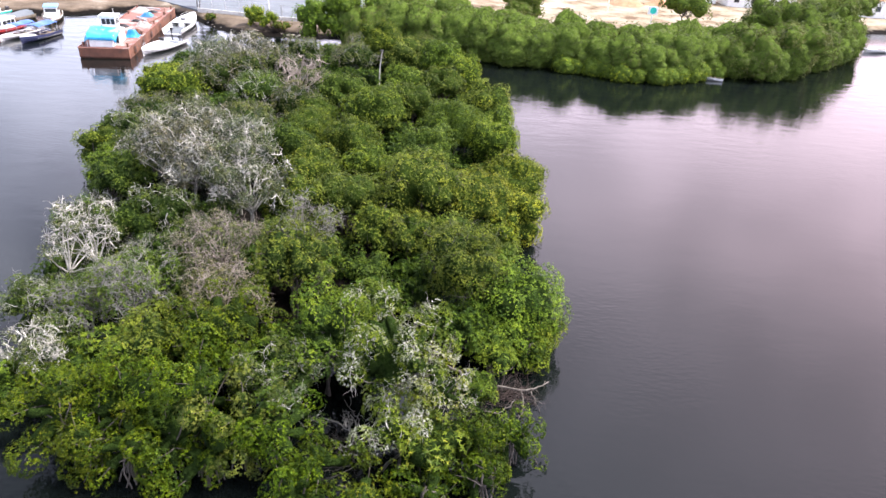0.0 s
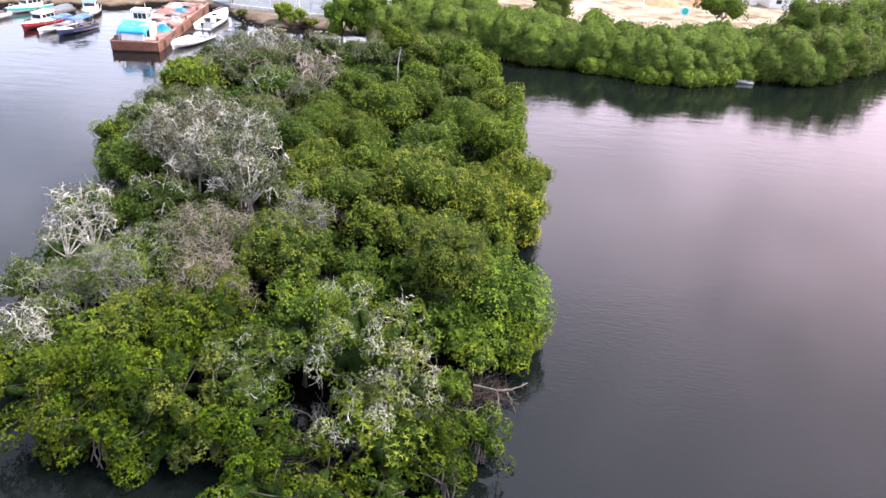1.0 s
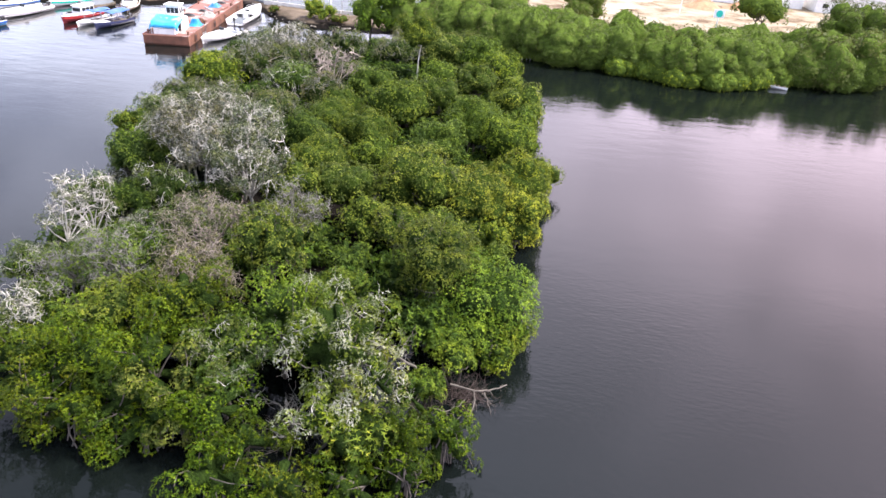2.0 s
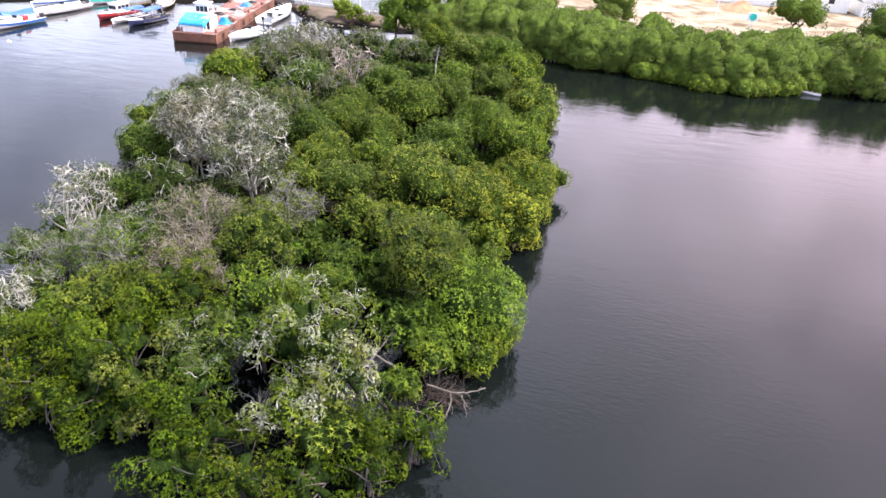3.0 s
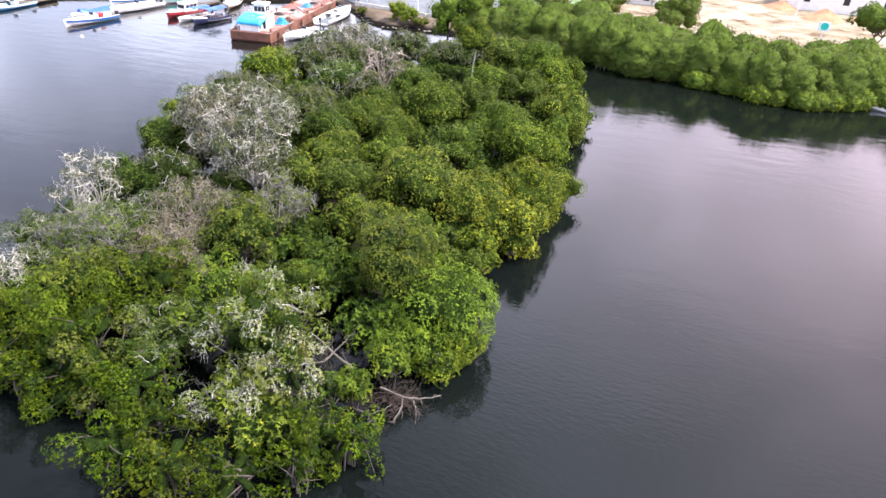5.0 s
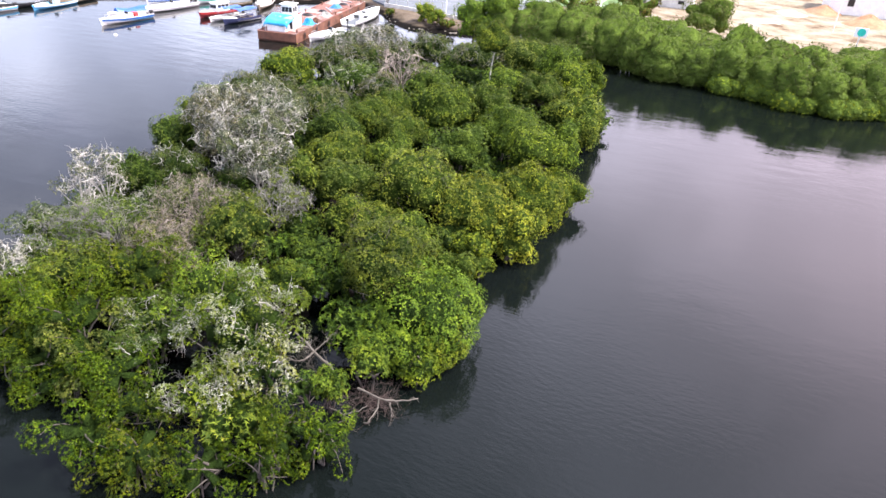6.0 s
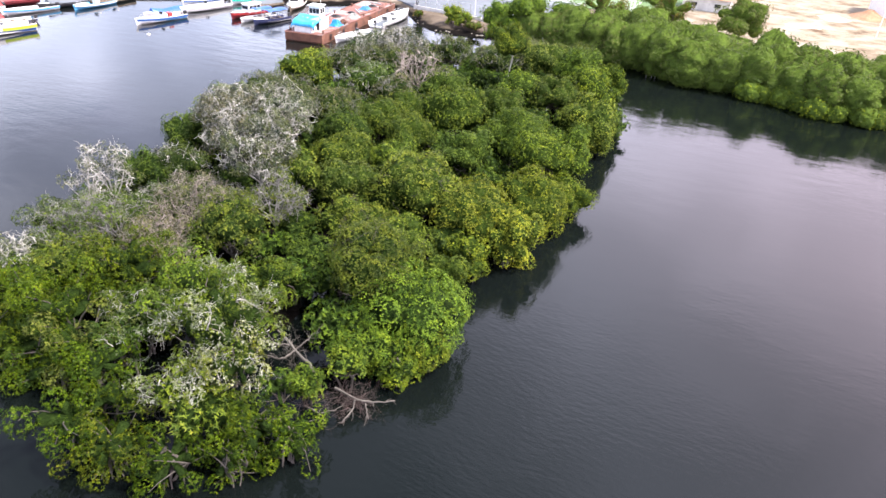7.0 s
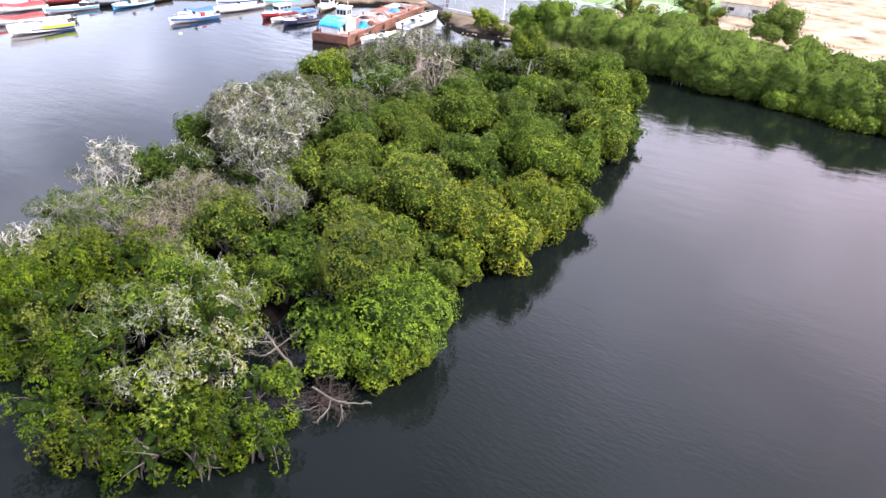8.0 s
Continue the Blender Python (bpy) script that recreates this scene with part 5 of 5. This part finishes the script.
for i, (x, y, a, ln) in enumerate([(-2.4, 14.5, 8, 6.0), (2.3, 21.0, -6, 7.0), (-0.6, 31.5, 70, 4.0), (2.2, 30.0, 12, 6.0), (0.2, 21.5, 35, 4.0)]):
    ob = thing("pipe_length", on_barge(x, y, 0.1), BARGE_TURN + a, "long rusty pipe lying on the barge deck", "pipe", "pipes on the barge")
    part("pipe", rod(bmesh.new(), (0, -ln / 2, 0), (0, ln / 2, 0), 0.1, sides=10), RUST_DARK if i % 2 else STEEL, ob)


def buoy(x, y):
    ob = thing("mooring_buoy", (x, y, 0), 0, "small white mooring buoy floating in the lagoon", "buoy")
    bm = bmesh.new()
    bmesh.ops.create_uvsphere(bm, u_segments=14, v_segments=8, radius=0.28)
    bmesh.ops.scale(bm, vec=(1, 1, 0.8), verts=bm.verts)
    part("float", bm, WHITE, ob)
    part("eye_bolt", rod(bmesh.new(), (0, 0, 0.2), (0, 0, 0.36), 0.03), STEEL, ob)


buoy(-68.4, 78.4)


# ---- the bank behind the channel: wall, fence, paved yard ----
def slab(name, pts, z0, z1, mat, label, category):
    bm = bmesh.new()
    lo = [bm.verts.new((x, y, z0)) for x, y in pts]
    hi = [bm.verts.new((x, y, z1)) for x, y in pts]
    bm.faces.new(hi)
    bm.faces.new(lo[::-1])
    for i in range(len(pts)):
        j = (i + 1) % len(pts)
        bm.faces.new([lo[i], lo[j], hi[j], hi[i]])
    bmesh.ops.recalc_face_normals(bm, faces=bm.faces)
    me = bpy.data.meshes.new(name)
    bm.to_mesh(me)
    bm.free()
    me.materials.append(mat)
    return tagged(new(name, me), label, category, kind="structure")


def wall_run(name, a, b, h, thick, mat, label, z0=0.6):
    a, b = Vector((*a, 0)), Vector((*b, 0))
    d = (b - a).normalized()
    s = Vector((-d.y, d.x, 0)) * thick / 2
    return slab(name, [(p.x, p.y) for p in (a - s, b - s, b + s, a + s)], z0, z0 + h, mat, label, "wall")


slab("pavement", [(-62, 136), (-46, 124.2), (-30, 121.2), (-18, 121.2), (-18, 143), (-62, 150)], 0.5, 1.12, ASPHALT, "grey paved yard behind the bank", "pavement")
wall_run("wall_south", (-46, 123.9), (-30, 120.9), 0.95, 0.3, CONCRETE, "low pale concrete wall along the bank")
wall_run("wall_east", (-29.8, 120.9), (-16, 120.9), 0.95, 0.3, CONCRETE, "low pale concrete wall along the bank")
wall_run("wall_north", (-62, 151), (-17, 143.8), 2.0, 0.3, WHITE, "long white wall behind the yard")


def fence(a, b, n, h):
    a, b = Vector(a), Vector(b)
    ob = thing("wire_fence", a, 0, "galvanised wire fence on posts along the yard", "fence")
    for i in range(n + 1):
        p = (b - a) * i / n
        part("post", rod(bmesh.new(), p, p + Vector((0, 0, h)), 0.06), STEEL, ob)
    for z in (0.15, h * 0.5, h - 0.05):
        part("rail", rod(bmesh.new(), Vector((0, 0, z)), (b - a) + Vector((0, 0, z)), 0.03, sides=6), STEEL, ob)


fence((-46, 124.3, 1.1), (-30, 121.3, 1.1), 6, 2.4)
fence((-29.8, 121.3, 1.1), (-16, 121.3, 1.1), 5, 2.4)


def lamp_post(x, y, h, z=1.0):
    ob = thing("lamp_post", (x, y, z), 0, "slender white lamp post", "lamp post", "lamp posts")
    part("pole", rod(bmesh.new(), (0, 0, -0.2), (0, 0, h), 0.11, 0.06), WHITE, ob)
    part("arm", rod(bmesh.new(), (0, 0, h - 0.05), (0.9, -0.3, h + 0.15), 0.04), WHITE, ob)
    bm = bmesh.new()
    box(bm, (0.7, -0.42, h + 0.08), (1.25, -0.2, h + 0.2), 0.03)
    part("lantern", bm, STEEL, ob)


lamp_post(-33.0, 124.5, 7.0)
lamp_post(37.0, 160.0, 8.0)
lamp_post(-9.4, 152.5, 8.5)


def sign_post():
    ob = thing("sign_post", (35.3, 118.0, 0.8), 0, "teal sign panel on a tall white pole", "sign")
    part("pole", rod(bmesh.new(), (0, 0, -0.3), (0, 0, 6.2), 0.11, 0.09), WHITE, ob)
    bm = bmesh.new()
    box(bm, (-0.85, -0.06, 6.0), (0.85, 0.06, 7.3), 0.03)
    panel = part("panel", bm, WHITE, ob)
    bm = bmesh.new()
    rod(bm, (0.05, -0.085, 6.65), (0.05, -0.061, 6.65), 0.55, sides=20)
    part("panel_face", bm, TEAL, panel, "round teal sign face")


sign_post()


# ---- playing field ----
slab("playing_field", [(-46, 147.5), (-2, 150.5), (-2, 200), (-46, 200)], 0.5, 1.10, TURF, "green artificial turf playing field", "field")
for i, (a, b) in enumerate([((-30, 155), (-4.5, 156.8)), ((-4.5, 156.8), (-4.5, 196)), ((-24, 166), (-10, 166.8)), ((-24, 166), (-24, 155.5)), ((-10, 166.8), (-10, 156.4)), ((-30, 155), (-30, 196))]):
    wall_run("line_marking_%d" % (i + 1), a, b, 0.006, 0.16, WHITE, "white line painted on the turf", 1.104)


def goal(x, y, turn):
    ob = thing("football_goal", (x, y, 1.1), turn, "white framed football goal with a net", "goal")
    W, H, D = 6.4, 2.2, 1.6
    for sx in (-1, 1):
        part("goalpost", rod(bmesh.new(), (sx * W / 2, 0, 0), (sx * W / 2, 0, H), 0.08), WHITE, ob)
        part("stay", rod(bmesh.new(), (sx * W / 2, 0, H), (sx * W / 2, -D, 0.05), 0.045), WHITE, ob)
        part("ground_bar", rod(bmesh.new(), (sx * W / 2, 0, 0.05), (sx * W / 2, -D, 0.05), 0.045), WHITE, ob)
    part("crossbar", rod(bmesh.new(), (-W / 2, 0, H), (W / 2, 0, H), 0.08), WHITE, ob)
    part("back_bar", rod(bmesh.new(), (-W / 2, -D, 0.05), (W / 2, -D, 0.05), 0.05), WHITE, ob)
    lines = []
    for i in range(22):
        xx = -W / 2 + W * i / 21
        lines.append([(xx, -0.02, H), (xx, -D * 0.5, H * 0.5), (xx, -D, 0.05)])
    for i in range(9):
        f = i / 8
        lines.append([(-W / 2, -D * f, H * (1 - f)), (0, -D * f, H * (1 - f) - 0.05), (W / 2, -D * f, H * (1 - f))])
    v, q = tubes(np.array(lines), np.full((len(lines), 3), 0.012), 4)
    part("net", mesh_of("net", v, q), WHITE, ob, "white netting")


goal(-12.0, 153.0, 5)


def pipe_rail(x, y, turn, n):
    ob = thing("pipe_rail", (x, y, 1.0), turn, "white pipe railing beside the playing field", "railing")
    for i in range(n + 1):
        part("post", rod(bmesh.new(), (i * 2.2, 0, 0), (i * 2.2, 0, 1.1), 0.05), WHITE, ob)
    for z in (0.55, 1.08):
        part("rail", rod(bmesh.new(), (0, 0, z), (n * 2.2, 0, z), 0.045), WHITE, ob)


pipe_rail(-33, 149.0, 2, 5)


# ---- buildings and heaps on the sandy lot ----
def low_building(name, x0, y0, x1, y1, h, wall_mat, roof_mat, label, windows):
    ob = thing(name, ((x0 + x1) / 2, (y0 + y1) / 2, 0.6), 0, label, "building", "buildings behind the lot")
    w, d = (x1 - x0) / 2, (y1 - y0) / 2
    bm = bmesh.new()
    box(bm, (-w, -d, 0), (w, d, h), 0.05)
    part("wall", bm, wall_mat, ob)
    bm = bmesh.new()
    v = [bm.verts.new(p) for p in ((-w - 0.5, -d - 0.5, h + 0.003), (w + 0.5, -d - 0.5, h + 0.003), (w + 0.5, d + 0.5, h + 0.003), (-w - 0.5, d + 0.5, h + 0.003),
                                   (-w - 0.5, 0, h + d * 0.28), (w + 0.5, 0, h + d * 0.28))]
    for f in ((0, 1, 5, 4), (2, 3, 4, 5), (0, 4, 3), (1, 2, 5), (0, 3, 2, 1)):
        bm.faces.new([v[i] for i in f])
    roof = part("roof", bm, roof_mat, ob)
    for i in range(int(w * 2 / 1.2)):
        bm = bmesh.new()
        x = -w - 0.4 + i * 1.2
        rod(bm, (x, -d - 0.5, h + 0.03), (x, 0, h + d * 0.28 + 0.03), 0.05, sides=6)
        part("roof_rib", bm, roof_mat, roof)
    for i in range(windows):
        x = -w + (i + 0.5) * 2 * w / windows
        bm = bmesh.new()
        box(bm, (x - 0.75, -d - 0.05, h * 0.4), (x + 0.75, -d + 0.02, h * 0.72), 0.02)
        fr = part("window", bm, CONCRETE, ob)
        bm = bmesh.new()
        box(bm, (x - 0.65, -d - 0.065, h * 0.4 + 0.1), (x + 0.65, -d - 0.052, h * 0.72 - 0.1))
        part("pane", bm, GLASS, fr)


low_building("warehouse", 38.0, 187.0, 72.0, 203.0, 5.5, WHITE, ROOFING, "long white warehouse with a dark ribbed roof", 4)
low_building("house", 74.0, 184.0, 92.0, 194.0, 3.6, WHITE, ROOFING, "white house with a dark roof behind trees", 4)
low_building("house", 104.0, 182.0, 122.0, 192.0, 4.6, WHITE, CLAY, "white house with a clay roof near the beach", 3)
low_building("shed", -1.0, 166.0, 9.0, 174.0, 3.0, CONCRETE, CLAY, "low concrete shed with a clay coloured roof", 2)
low_building("house", -104.0, 132.0, -84.0, 144.0, 4.5, WHITE, CLAY, "white house with a clay roof above the beach", 4)


def heap(x, y, r, h, seed, mat=DIRT, label="heap of reddish dirt on the sandy lot", name="dirt_heap", category="heap"):
    rng = np.random.default_rng(seed)
    ob = thing(name, (x, y, 0.85), rng.uniform(0, 360), label, category, "heaps on the lot")
    bm = bmesh.new()
    rings, seg = 7, 22
    lob = rng.uniform(0, 6.28, 4)
    top = bm.verts.new((0, 0, h))
    prev = None
    for i in range(1, rings + 1):
        f = i / rings
        row = []
        for j in range(seg):
            a = 6.283 * j / seg
            rr = r * f * (1 + 0.16 * math.sin(2 * a + lob[0]) + 0.10 * math.sin(3 * a + lob[1]) + 0.05 * math.sin(7 * a + lob[2]))
            row.append(bm.verts.new((rr * math.cos(a), rr * math.sin(a), h * (1 - f) ** 1.15 * (1 + 0.12 * math.sin(4 * a + 6 * f)) - 0.1 * (i == rings))))
        for j in range(seg):
            k = (j + 1) % seg
            bm.faces.new([top, row[j], row[k]] if prev is None else [prev[j], row[j], row[k], prev[k]])
        prev = row
    o = part("soil", bm, mat, ob)
    for p in o.data.polygons:
        p.use_smooth = True


heap(45.0, 175.0, 5.5, 2.4, 1)
heap(37.0, 186.0, 5.0, 2.0, 2)
heap(54.0, 178.0, 4.0, 1.8, 3)
heap(30.0, 178.0, 4.0, 1.0, 4, SAND, "low heap of pale sand on the lot", "sand_heap")
heap(24.0, 162.0, 3.5, 0.8, 5, SAND, "low heap of pale sand on the lot", "sand_heap")


# ---- shrubs and single trees of the far bank ----
def shrub(seed, x, y, R, top, leafm, label, z=0.8, low=0.1, name="shrub", category="shrub", leaf=0.34, n=10):
    rng = np.random.default_rng(seed)
    ob = thing(name, (x, y, z), 0, label, category)
    cen, rad = crown_lobes(rng, R, low, top, n, full=1.9 if low < 1 else 1.55)
    part("crown", crown_mesh(rng, cen, rad, leaf * (0.78 if R > 3 else 1.0), 5, 0.65 if R > 3 else 0.9, floor=0.02, inner=0, plain=True), leafm, ob)
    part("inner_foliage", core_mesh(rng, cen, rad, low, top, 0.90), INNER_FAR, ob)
    part("trunk", trunk_mesh(rng, cen, top, 0.05 + 0.025 * R), BARK, ob)


shrub(1, -33.0, 114.6, 2.0, 3.7, LEAF_YELLOW, "rounded yellow-green shrub on the bank", leaf=0.17)
shrub(2, -30.2, 114.0, 1.6, 3.1, LEAF_YELLOW, "bright yellow-green shrub on the bank", leaf=0.17)
shrub(3, -28.2, 113.6, 1.6, 1.3, LEAF_DRY, "low dry orange shrub on the bank", leaf=0.18)
shrub(4, -41.5, 117.6, 1.0, 1.3, LEAF_DRY, "low yellowed shrub on the bank", 0.6)
shrub(5, -46.8, 126.5, 2.2, 5.6, LEAF_BRIGHT, "slender light green tree beside the landing", 0.8, 2.4, "shore_tree", "tree")
shrub(6, -17.0, 108.5, 3.8, 8.2, LEAF_BRIGHT, "tall vivid green tree on the bank", 0.3, 0.3, "shore_tree", "tree", 0.4, 16)
shrub(7, -12.0, 112.0, 3.6, 7.4, LEAF_BRIGHT, "vivid green tree on the bank", 0.5, 0.3, "shore_tree", "tree", 0.4, 14)
shrub(8, 14.0, 128.0, 3.9, 8.6, LEAF_FAR, "broad dark green tree beside the sandy lot", 0.8, 1.0, "shore_tree", "tree", 0.38, 18)
shrub(9, -7.5, 121.0, 3.2, 8.4, LEAF_DRY, "tree with pale yellowed leaves by the field", 0.8, 0.6, "shore_tree", "tree", 0.4, 12)
shrub(10, 1.0, 140.0, 3.4, 6.4, LEAF_DRY, "orange flowering shrub beside the field", 0.8, 0.2)
shrub(11, -2.5, 146.0, 3.2, 7.0, LEAF_DARK, "dark tree beside the playing field", 0.9, 1.0, "shore_tree", "tree", 0.38, 12)
shrub(12, 47.3, 136.5, 4.6, 8.6, LEAF_DARK, "dark broad-leaved tree on the sandy lot", 0.8, 3.2, "shade_tree", "tree", 0.5, 14)
shrub(13, 69.5, 126.0, 5.6, 11.5, LEAF_FAR, "tall spreading green tree on the point", 0.2, 0.4, "shore_tree", "tree", 0.38, 18)
shrub(14, 63.5, 118.5, 4.8, 10.4, LEAF_FAR, "tall spreading green tree on the point", 0.2, 0.4, "shore_tree", "tree", 0.38, 18)
shrub(15, 74.5, 134.0, 5.0, 9.5, LEAF_FAR, "tall spreading green tree on the point", 0.5, 0.4, "shore_tree", "tree", 0.38, 18)
shrub(16, 56.5, 108.5, 4.6, 8.4, LEAF_FAR, "spreading green tree on the point", 0.4, 0.4, "shore_tree", "tree", 0.38, 16)


# ---- driftwood, dead branches and litter at the water's edge ----
def dead_branches(seed, x, y, z, spread, n, thick, mat, label, lean=(0.6, 0.1, 0.25)):
    rng = np.random.default_rng(seed)
    ob = thing("fallen_branch", (x, y, z), 0, label, "driftwood")
    d = unit(rng.normal(0, 0.55, (n, 3)) + np.array(lean))
    d[:, 2] = np.abs(d[:, 2]) * 0.35
    start = rng.normal(0, 0.25, (n, 3)) * np.array([1, 1, 0.2])
    end = start + d * spread * rng.uniform(0.5, 1.0, (n, 1))
    p1 = bend(rng, start, end, 8, 0.10, 0.13)
    a = tubes(p1, thick * np.linspace(1, 0.35, 8)[None] * rng.uniform(0.6, 1.2, (n, 1)), 6)
    j = np.repeat(np.arange(n), 6)
    s2 = p1[j, rng.integers(2, 8, len(j))]
    d2 = unit(d[j] + rng.normal(0, 0.7, (len(j), 3)))
    p2 = bend(rng, s2, s2 + d2 * spread * rng.uniform(0.2, 0.45, (len(j), 1)), 6, 0.03, 0.14)
    b = tubes(p2, thick * 0.42 * np.linspace(1, 0.4, 6)[None] * rng.uniform(0.6, 1.2, (len(j), 1)), 5)
    j3 = np.repeat(np.arange(len(j)), 3)
    s3 = p2[j3, rng.integers(2, 6, len(j3))]
    p3 = bend(rng, s3, s3 + unit(d2[j3] + rng.normal(0, 0.8, (len(j3), 3))) * rng.uniform(0.2, 0.55, (len(j3), 1)), 4, 0, 0.1)
    c = tubes(p3, thick * 0.22 * np.linspace(1, 0.6, 4)[None].repeat(len(j3), 0), 4)
    v, q = joined([a, b, c])
    part("branchwork", mesh_of("branchwork", v, q, smooth=True), mat, ob, kind="stuff")


def fallen_limb(seed, x, y, label, mat, runs, fine):
    """A crooked fallen limb: each run is a thickness and the knees it goes through, with fine twigs along all of them."""
    rng = np.random.default_rng(seed)
    ob = thing("fallen_branch", (x, y, 0), 0, label, "driftwood")
    spots, ways = [], []
    for thick, knees in runs:
        knees = np.array(knees, float)
        s = np.linspace(0, len(knees) - 1, 14)
        line = np.stack([np.interp(s, np.arange(len(knees)), knees[:, i]) for i in range(3)], 1)
        line[1:-1] = (line[:-2] + 2 * line[1:-1] + line[2:]) / 4 + rng.normal(0, 0.025, (12, 3))
        v, q = tubes(line[None], thick * np.linspace(1, 0.42, 14)[None] * rng.uniform(0.9, 1.1, (1, 14)), 7)
        part("limb", mesh_of("limb", v, q, smooth=True), mat, ob)
        spots.append(line[3:])
        ways.append(np.gradient(line, axis=0)[3:])
    spots, ways = np.concatenate(spots), unit(np.concatenate(ways))
    j = rng.integers(0, len(spots), fine)
    d = unit(ways[j] + rng.normal(0, 0.8, (fine, 3)))
    p2 = bend(rng, spots[j], spots[j] + d * rng.uniform(0.3, 0.9, (fine, 1)), 5, 0.03, 0.14)
    k = np.repeat(np.arange(fine), 3)
    s3 = p2[k, rng.integers(1, 5, len(k))]
    p3 = bend(rng, s3, s3 + unit(d[k] + rng.normal(0, 0.8, (len(k), 3))) * rng.uniform(0.15, 0.4, (len(k), 1)), 4, 0, 0.1)
    v, q = joined([tubes(p2, 0.014 * np.linspace(1, 0.5, 5)[None].repeat(fine, 0), 4), tubes(p3, 0.008 * np.linspace(1, 0.6, 4)[None].repeat(len(k), 0), 3)])
    part("branchwork", mesh_of("branchwork", v, q), mat, ob, kind="stuff")


fallen_limb(1, 4.4, 26.2, "grey-brown crooked fallen limb reaching over the water", BARK_GREY,
            [(0.065, [(0.0, 0.0, 0.9), (1.2, 0.0, 0.7), (2.0, 0.35, 0.55), (2.9, 1.15, 0.45)]),
             (0.050, [(1.25, -0.05, 0.7), (1.4, -0.5, 0.4), (1.3, -1.3, 0.15), (0.7, -1.1, -0.1)]),
             (0.040, [(-0.8, -1.5, 0.5), (0.1, -1.4, 0.3), (0.6, -1.0, 0.5), (0.9, -0.6, 0.6)]),
             (0.035, [(1.8, 0.1, 0.6), (2.0, -0.1, 0.3), (2.2, -0.3, -0.1)])], 20)
dead_branches(2, 4.7, 26.3, 0.05, 2.0, 26, 0.016, BARK_RED, "reddish dead twigs at the water's edge", (0.85, 0.15, 0.12))
dead_branches(6, 3.2, 25.4, 0.3, 2.4, 8, 0.014, BARK_RED, "brown dead twigs under the canopy's edge", (0.5, -0.3, 0.2))
fallen_limb(3, 2.6, 26.7, "grey fallen trunk with bare limbs in a canopy gap", BARK_GREY,
            [(0.10, [(0.5, 0.0, -0.2), (0.0, 0.0, 1.2), (-1.1, 0.1, 1.6), (-2.05, 0.4, 2.0), (-2.6, 0.5, 2.2)]),
             (0.060, [(-1.2, 0.1, 1.65), (-1.45, -0.7, 1.5), (-2.2, -0.85, 1.6)]),
             (0.045, [(-1.6, 0.25, 1.8), (-2.0, -0.1, 1.9), (-2.6, -0.5, 2.0)]),
             (0.045, [(-1.2, 0.1, 1.65), (-0.9, 0.7, 2.0), (-0.8, 1.2, 2.1)])], 26)
dead_branches(7, 0.4, 28.4, 0.1, 2.0, 9, 0.022, BARK, "dark roots and twigs in a canopy gap", (0.1, -0.2, 0.5))
dead_branches(8, 1.9, 26.6, 0.1, 1.8, 7, 0.018, BARK, "dark roots and twigs in a canopy gap", (-0.1, 0.2, 0.5))
dead_branches(9, -2.2, 21.2, 0.9, 2.0, 4, 0.050, BARK_PINK, "bare grey branches in a dark canopy gap", (-0.5, 0.5, 0.6))
dead_branches(10, -2.6, 22.2, 0.1, 1.6, 18, 0.022, BARK, "dark roots and twigs in a canopy gap", (0.0, -0.2, 0.6))
dead_branches(4, 3.4, 16.0, 0.2, 1.6, 8, 0.05, BARK, "dark dead twigs at the water's edge", (0.2, -0.6, 0.2))
dead_branches(5, 42.0, 105.4, 0.1, 2.0, 6, 0.12, BARK_GREY, "pale driftwood below the far mangroves", (1.0, -0.2, 0.1))


def stakes(x, y):
    ob = thing("mooring_stakes", (x, y, 0), 0, "grey weathered wooden stakes standing in the water", "stakes")
    rng = random.Random(4)
    for dx, dy, h in ((0, 0, 0.45), (0.7, 0.2, 0.3), (1.3, -0.1, 0.35)):
        part("stake", rod(bmesh.new(), (dx, dy, -0.8), (dx + rng.uniform(-0.1, 0.1), dy + rng.uniform(-0.1, 0.1), h), 0.075, 0.06), BARK_PINK, ob)


stakes(4.4, 103.6)


def bank_stone(i, x, y, r):
    rng = random.Random(i)
    ob = thing("bank_stone", (x, y, 0.25), rng.uniform(0, 360), "weathered pale stone on the muddy bank", "stone", "stones on the bank")
    bm = bmesh.new()
    bmesh.ops.create_icosphere(bm, subdivisions=2, radius=r)
    for v in bm.verts:
        v.co *= 1 + 0.3 * noise.noise(v.co * 2.0 / r + Vector((i * 3.1, 0, 0)))
    bmesh.ops.scale(bm, vec=(1.2, 0.9, 0.6), verts=bm.verts)
    part("rock", bm, STONE, ob)


_r = random.Random(9)
for i in range(26):
    x = _r.uniform(-44, -24)
    bank_stone(i, x, float(shore_y(x)) + _r.uniform(0.1, 3.0), _r.uniform(0.12, 0.34))
shrub(17, 50.0, 108.5, 4.6, 8.6, LEAF_FAR, "broad green mangrove tree on the point", 0.0, 0.0, "shore_tree", "tree", 0.4, 18)
shrub(18, 57.5, 120.5, 5.2, 10.6, LEAF_FAR, "tall spreading green tree on the point", 0.4, 0.3, "shore_tree", "tree", 0.38, 18)
shrub(19, 91.0, 158.0, 4.6, 8.0, LEAF_FAR, "spreading green tree on the beach", 0.6, 0.6, "shore_tree", "tree", 0.42, 14)
shrub(20, 99.0, 168.0, 5.0, 8.5, LEAF_FAR, "spreading green tree on the beach", 0.7, 0.8, "shore_tree", "tree", 0.42, 14)
shrub(21, -21.5, 109.0, 3.4, 7.0, LEAF_BRIGHT, "vivid green tree on the bank", 0.4, 0.3, "shore_tree", "tree", 0.4, 14)
